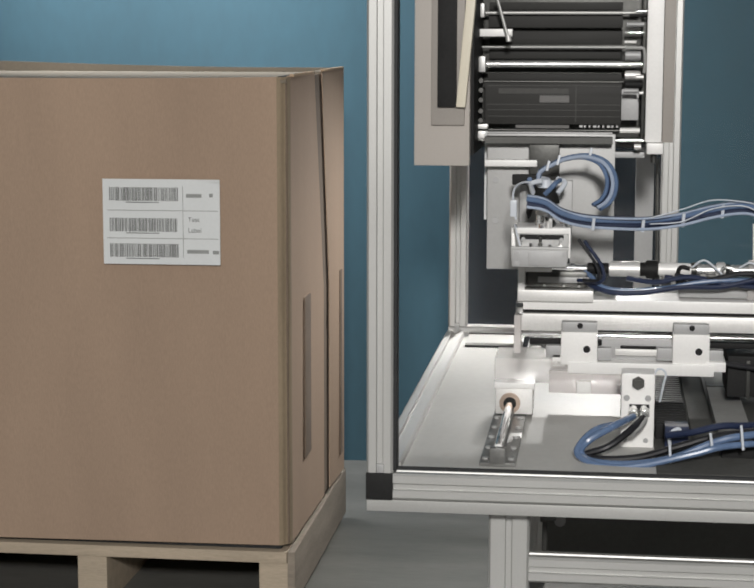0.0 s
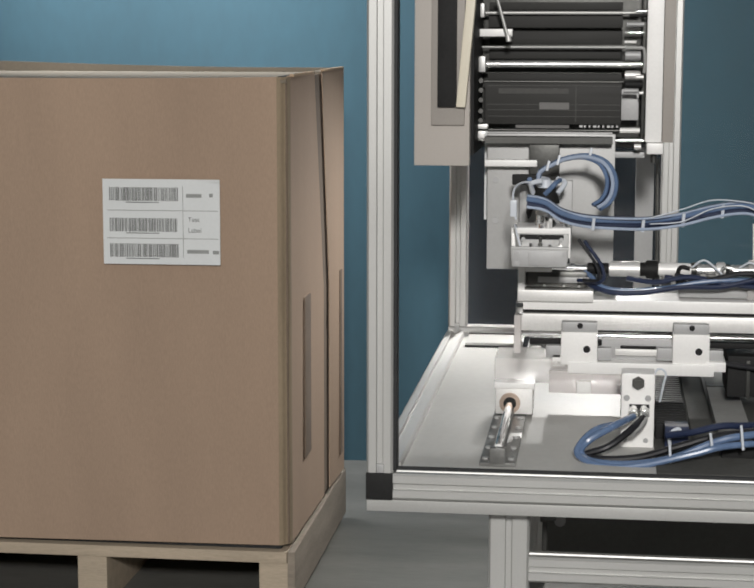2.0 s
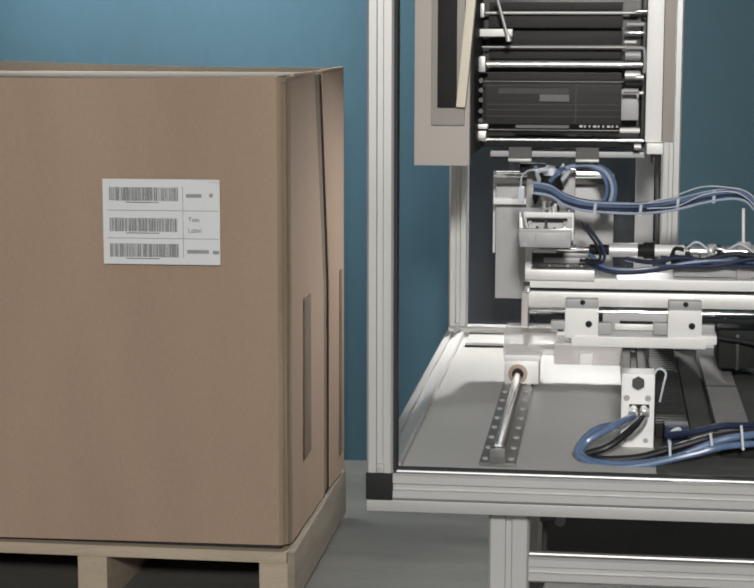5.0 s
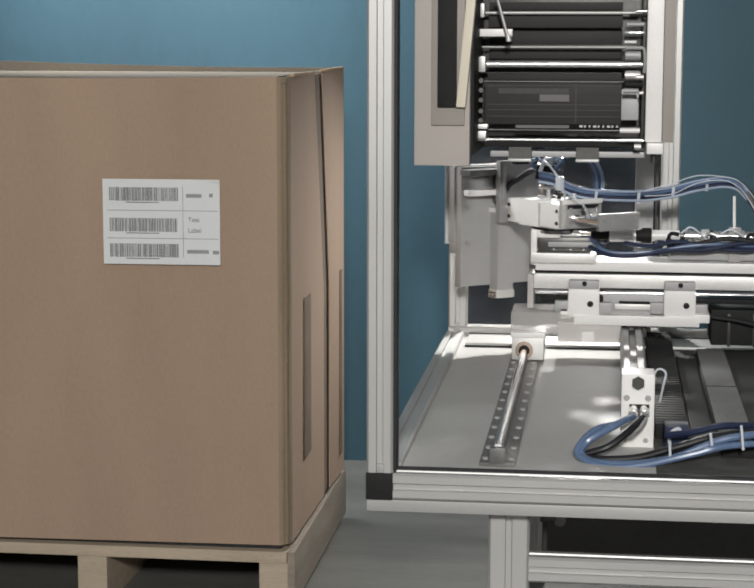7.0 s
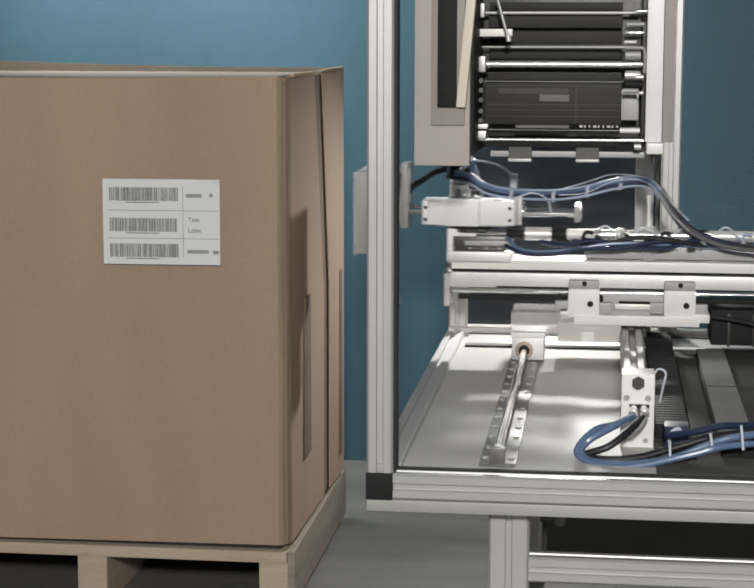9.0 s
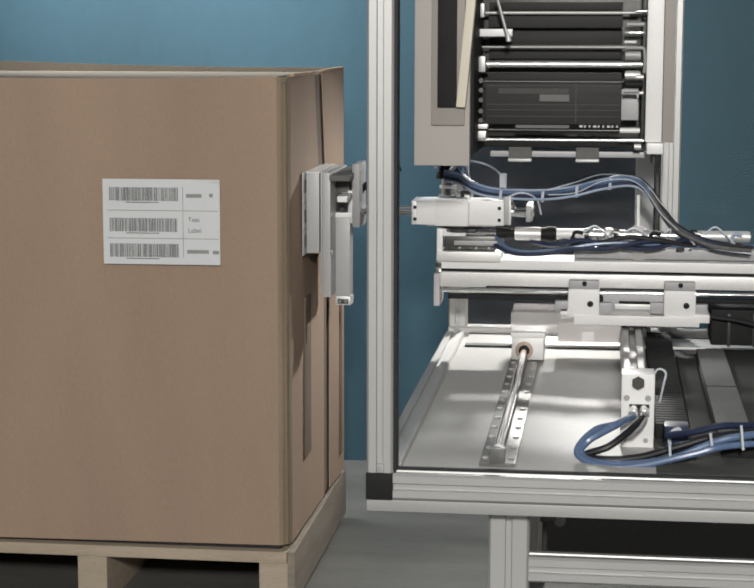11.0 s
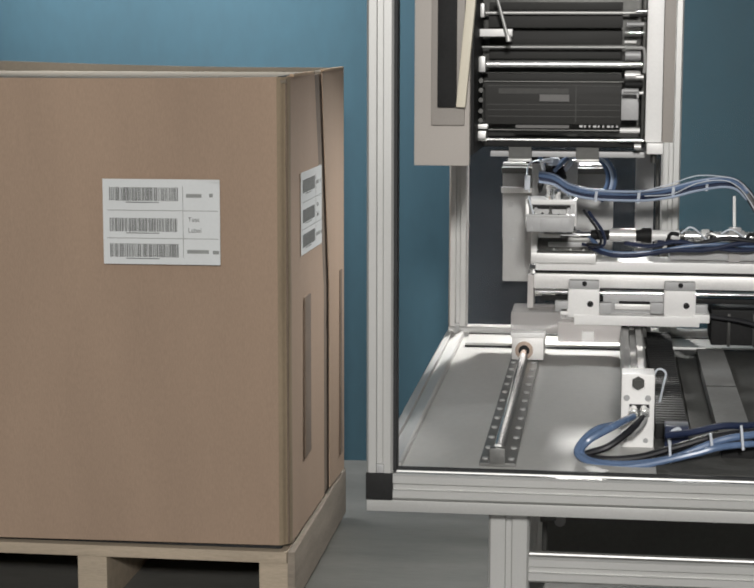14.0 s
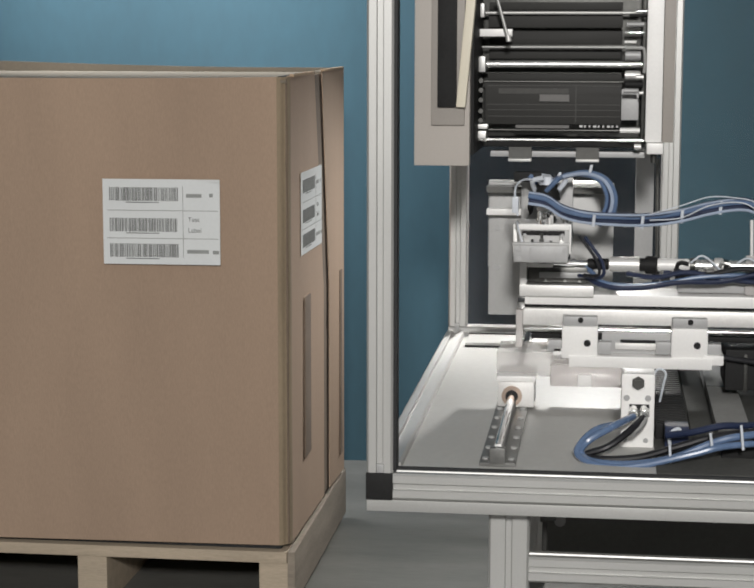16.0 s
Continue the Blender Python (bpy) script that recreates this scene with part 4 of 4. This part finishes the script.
    part("connector", rod((tx, 3.70, 0.846), (tx, 3.70, zt), 0.025, 20, None, 0.019), BLACK, t, "black hose connector")
    part("connector_plug", blk(tx - 0.04, tx - 0.02, zt + 0.002, zt + 0.02, 3.64, 3.69, 0.003), BLACK, t)
    part("connector_top", rod((tx, 3.70, zt), (tx + 0.004, 3.70, zt + 0.016), 0.014, 14, None, 0.008), CLEAR_TUBE, t)
    for k in range(5):
        a = k * 1.25
        part("hose_knot", tube([(tx + 0.022 * math.cos(a), 3.70 + 0.022 * math.sin(a), zt - 0.01), (tx + 0.034 * math.cos(a + 0.5), 3.70 + 0.034 * math.sin(a + 0.5), zt + 0.008),
                                (tx + 0.028 * math.cos(a + 1.1), 3.70 + 0.028 * math.sin(a + 1.1), zt + 0.014)], 0.0045, 8, 6), (HOSE_BLUE, CLEAR_TUBE, CLEAR_TUBE, HOSE_BLUE, CLEAR_TUBE)[k], t)
    rnd = random.Random(11)
    for k in range(7):
        fx, fy = AX - 0.075 + 0.15 * rnd.random(), 3.655 + 0.09 * rnd.random()
        if abs(fx - tx) < 0.02 and abs(fy - 3.70) < 0.02:
            continue
        hgt = 0.004 + 0.013 * rnd.random()
        bm = rod((fx, fy, z1 - 0.001), (fx, fy, z1 + hgt), 0.003 + 0.003 * rnd.random(), rnd.choice((6, 12, 14)))
        if k % 3 == 0:
            rod((fx, fy, z1 + hgt * 0.8), (fx + 0.016 * rnd.choice((-1, 1)), fy - 0.006, z1 + hgt * 0.85), 0.004, 10, bm)
        part("air_fitting", bm, rnd.choice((CHROME, PLATE, WHITE_PLATE, DARK_STEEL, CHROME)), t)
    part("clear_tube", tube([(tx + 0.012, 3.695, zt + 0.005), (tx + 0.04, 3.665, zt + 0.012), (tx + 0.085, 3.65, zt + 0.004), (tx + 0.115, 3.65, zt - 0.02), (tx + 0.12, 3.655, zt - 0.045)], 0.002, 8), CLEAR_TUBE, t, "thin clear tube")
    part("tube_clip", blk(tx + 0.108, tx + 0.122, zt - 0.04, zt - 0.012, 3.645, 3.656, 0.002), CLEAR_TUBE, t)
    part("clear_tube", tube([(x1 - 0.01, 3.66, z1), (x1 + 0.03, 3.655, z1 + 0.014), (x1 + 0.06, 3.66, z1 + 0.002), (x1 + 0.07, 3.67, z1 - 0.03)], 0.0016, 8), CLEAR_TUBE, t, "thin clear tube")
    part("control_hose", tube([(tx + 0.04, 3.77, z0 + 0.03), (tx + 0.06, 3.80, z0 - 0.01), (tx + 0.075, 3.80, z0 - 0.035), (tx + 0.1, 3.76, z0 - 0.03)], 0.0032), HOSE_DARK, t)
    part("control_hose", tube([(tx + 0.05, 3.76, z0 + 0.034), (tx + 0.07, 3.79, z0 - 0.006), (tx + 0.086, 3.795, z0 - 0.03), (tx + 0.11, 3.77, z0 - 0.028)], 0.0028), CABLE, t)
    return t


def hose_loop():
    # stands across the slide, so that it opens to the front when the head points back
    t = thing("hose_loop", (AX, AY, 0.8), "loop of blue air hoses tied with white ties over the head", "air hose")
    tx = -0.139
    zt = 0.873
    # (across, up): across runs along the depth here
    loop = [(-0.004, -0.024), (0.0, -0.004), (0.018, 0.008), (0.045, 0.021), (0.085, 0.027), (0.118, 0.016), (0.134, -0.010), (0.134, -0.036), (0.124, -0.054), (0.108, -0.064)]
    for i, (dx, s, m, r) in enumerate(((0.0, 0.97, HOSE_BLUE, 0.0046), (0.009, 0.93, HOSE_PALE, 0.0034), (-0.009, 0.89, HOSE_DARK, 0.0044), (0.004, 0.86, HOSE_BLUE, 0.0036))):
        pts = [(tx + dx + 0.05 * (k / 9) ** 2, 3.69 + a * s, zt - 0.004 + b * s) for k, (a, b) in enumerate(loop)]
        part("loop_hose", tube(pts, r), m, t, "blue air hose" if m is HOSE_BLUE else "")
    for a, b in ((0.03, 0.020), (0.085, 0.033), (0.012, 0.010)):
        part("loop_tie", rod((tx + 0.016, 3.69 + a, zt + b - 0.014), (tx + 0.014, 3.69 + a + 0.004, zt + b + 0.003), 0.0026, 8), CLEAR_TUBE, t, "white cable tie")
    return t


PX0 = -0.331   # face of the pad
def tamp_pad():
    t = thing("tamp_pad", (AX, AY, 0.75), "pale label tamp pad on a tall grey back plate", "tamp pad")
    x = PX0
    part("pad", blk(x, x + 0.026, 0.702, 0.862, 3.585, 3.815, 0.002), PAD_PLATE, t, "pale tamp pad face")
    part("pad_flange", blk(x, x + 0.028, 0.8622, 0.8645, 3.586, 3.814, 0.001), WHITE_PLATE, t, "bright top flange")
    part("pad_frame", blk(x + 0.028, x + 0.032, 0.624, 0.865, 3.588, 3.812, 0.001), GREY_PLATE, t)
    xb = -0.299
    z0, z1 = 0.613, 0.863
    part("back_plate", blk(xb, xb + 0.016, z0, z1, 3.588, 3.820, 0.002), PAD_PLATE, t, "grey anodised back plate")
    for z in (z0 + 0.09, z0 + 0.165):
        part("plate_screw", rod((xb + 0.016, 3.604, z), (xb + 0.019, 3.604, z), 0.006, 14), GREY_PLATE, t)
    part("top_tray", blk(xb + 0.014, xb + 0.055, z1 - 0.016, z1 - 0.004, 3.585, 3.815, 0.002), TROUGH, t)
    part("tray_lip", blk(xb + 0.03, xb + 0.05, z1 - 0.058, z1 - 0.046, 3.585, 3.68, 0.002), WHITE_PLATE, t)
    part("lift_barrel", blk(-0.285, -0.253, 0.604, 0.770, 3.66, 3.70, 0.004), PAD_PLATE, t, "pale lift cylinder barrel")
    part("barrel_foot", blk(-0.284, -0.252, 0.587, 0.605, 3.658, 3.702, 0.003), PLATE, t)
    part("foot_inset", blk(-0.279, -0.257, 0.590, 0.600, 3.6565, 3.659, 0.001), DARK_STEEL, t)
    for fx in (-0.274, -0.262):
        part("foot_screw", rod((fx, 3.6575, 0.595), (fx, 3.654, 0.595), 0.0035, 12), CHROME, t)
    part("barrel_cap", blk(-0.288, -0.250, 0.767, 0.777, 3.657, 3.703, 0.002), WHITE_PLATE, t)
    part("valve_box", blk(-0.290, -0.255, 0.776, 0.858, 3.665, 3.72, 0.003), DARK_STEEL, t, "dark valve box")
    for z in (0.02, 0.05):
        part("valve_stud", rod((xb + 0.03, 3.666, z1 - 0.03 - z), (xb + 0.03, 3.658, z1 - 0.03 - z), 0.005, 10), CHROME, t)
    return t


def extension_bracket():
    t = thing("extension_bracket", (AX, AY, 0.75), "grey bracket with twin chrome guide rods carrying the pad", "bracket")
    part("bracket_plate", blk(-0.248, -0.232, 0.748, 0.877, 3.650, 3.745, 0.003), GREY_PLATE, t, "grey bracket plate")
    part("bracket_rib", blk(-0.232, -0.228, 0.80, 0.868, 3.655, 3.665, 0.001), PAD_PLATE, t)
    part("bracket_link", blk(-0.258, -0.245, 0.755, 0.822, 3.66, 3.74, 0.002), PLATE, t)
    yoke = part("rear_yoke", blk(0.103, 0.113, 0.764, 0.793, 3.655, 3.745, 0.002), GREY_PLATE, t)
    yx = 0.113
    for yy in (3.664, 3.740):
        for zz in (0.786, 0.770):
            bm = rod((yx - 0.001, yy, zz), (yx + 0.003, yy, zz), 0.0042, 14)
            rod((yx + 0.0025, yy, zz), (yx + 0.0034, yy, zz), 0.0028, 6, bm)
            part("yoke_screw", bm, GREY_PLATE, yoke)
    part("yoke_inset", blk(yx - 0.001, yx + 0.0018, 0.767, 0.790, 3.682, 3.722, 0.001), GREY_PLATE, yoke)
    part("yoke_lip", blk(yx - 0.010, yx + 0.001, 0.792, 0.797, 3.653, 3.747, 0.001), PAD_PLATE, yoke)
    for yy, zp in ((3.672, 436), (3.732, 436)):
        z = 1.15 - (zp + 4 - 56) * 0.000965
        part("guide_rod", rod((-0.240, yy, z), (0.106, yy, z), 0.007, 18), CHROME, t, "chrome guide rod")
    part("piston_rod", rod((-0.242, 3.70, 0.777), (-0.159, 3.70, 0.777), 0.004, 12), CHROME, t)
    part("pad_hose", tube([(-0.155, 3.70, 0.866), (-0.184, 3.690, 0.857), (-0.207, 3.680, 0.842), (-0.226, 3.670, 0.829), (-0.237, 3.665, 0.811)], 0.0065), CABLE, t, "black pad hose")
    return t


the_carriage, the_slide, the_head, the_loop, the_pad, the_bracket = carriage(), cross_slide(), swivel_head(), hose_loop(), tamp_pad(), extension_bracket()


# ---- movement ----
def at(table, t):
    """The value of a table of (seconds, value) at t."""
    if t <= table[0][0]:
        return table[0][1]
    for (a, u), (b, v) in zip(table, table[1:]):
        if t <= b:
            return u + (v - u) * (t - a) / (b - a)
    return table[-1][1]


DEPTH = [(0, -0.523), (3.8, -0.523), (3.9, -0.518), (4.0, -0.503), (4.1, -0.482), (4.3, -0.434), (5.9, -0.04), (6.1, -0.008), (6.25, 0), (14.0, 0), (14.1, -0.004), (14.2, -0.018),
         (14.5, -0.080), (15.0, -0.202), (15.5, -0.327), (16.0, -0.462)]
REACH = [(0, 0), (8.15, 0), (8.3, -0.024), (8.5, -0.062), (8.6, -0.086), (8.7, -0.104), (9.0, -0.169), (9.1, -0.182), (9.3, -0.190), (12.05, -0.190), (12.1, -0.186), (12.2, -0.16), (12.3, -0.123),
         (12.4, -0.083), (12.5, -0.051), (12.6, -0.03), (12.8, -0.006), (12.95, 0), (16, 0)]
TURN = [(0, -90), (6.55, -90), (6.7, -78), (6.9, -60), (7.1, -48), (7.3, -37), (7.5, -22), (7.6, -13), (7.7, -6), (7.85, 0), (13.05, 0), (13.1, -5), (13.2, -28), (13.3, -54), (13.4, -75), (13.5, -82), (13.6, -86), (13.8, -90), (16, -90)]
LIFT = [(0, 0.095), (2.85, 0.095), (2.95, 0.082), (3.0, 0.069), (3.1, 0.048), (3.2, 0.028), (3.4, 0.003), (3.5, 0), (16, 0)]
PUSH = [(0, 0), (10.2, 0), (10.4, 0.15), (10.7, 0.85), (10.9, 1.0), (11.15, 1.0), (11.3, 0.92), (11.4, 0.7), (11.5, 0.42), (11.6, 0.15), (11.75, 0.02), (11.85, 0), (16, 0)]
STROKE = (PX0 - 0.190) - (SIDE_X + 0.0015)


def times():
    ts = {0.0, 16.0}
    for table in (DEPTH, REACH, TURN, LIFT, PUSH):
        ts |= {a for a, _ in table}
    return sorted(ts)


def motions():
    keys = times()

    def rows(fn):
        return [(t, fn(t)) for t in keys]

    def turned(t, z, up=0.0, out=0.0):
        turn = Matrix.Rotation(radians(at(TURN, t)), 4, "Z")
        move = Matrix.Translation((AX + at(REACH, t), AY + at(DEPTH, t), z + up))
        return move @ turn @ Matrix.Translation((-out, 0, 0))

    walk(the_carriage, rows(lambda t: pose(0.05, 3.65 + at(DEPTH, t), TZ)))
    walk(the_slide, rows(lambda t: pose(0.1 + at(REACH, t), 3.7 + at(DEPTH, t), 0.6)))
    walk(the_head, rows(lambda t: turned(t, 0.72)))
    walk(the_loop, rows(lambda t: turned(t, 0.8, at(LIFT, t) * 0.36)))
    walk(the_bracket, rows(lambda t: turned(t, 0.75, 0, STROKE * at(PUSH, t))))
    walk(the_pad, rows(lambda t: turned(t, 0.75, at(LIFT, t), STROKE * at(PUSH, t))))
    def face(slip):
        return Matrix.Translation((PX0 - 0.0006 - AX, -0.006 - slip, SIDE_Z - 0.75)) @ Matrix.Rotation(radians(90), 4, "Z")

    # the label is wiped a little sideways as the pad presses it on
    rest = pose(-0.6014, 3.674, SIDE_Z, 0, 0, 88.9)
    walk(side_label, rows(lambda t: rest if t >= 11.1 else turned(t, 0.75, at(LIFT, t), STROKE * at(PUSH, t)) @ face(0.018 * at(PUSH, t))))
    tag = [(0, -0.002), (0.2, -0.016), (0.4, -0.013), (0.6, -0.004), (0.8, 0.0), (1.0, -0.011), (1.2, -0.014), (1.6, 0.0), (2.0, -0.015), (2.2, -0.009), (2.6, 0.0), (16.0, 0.0)]
    walk(web_mark, [(t, pose(0, 3.445, z)) for t, z in tag])


motions()
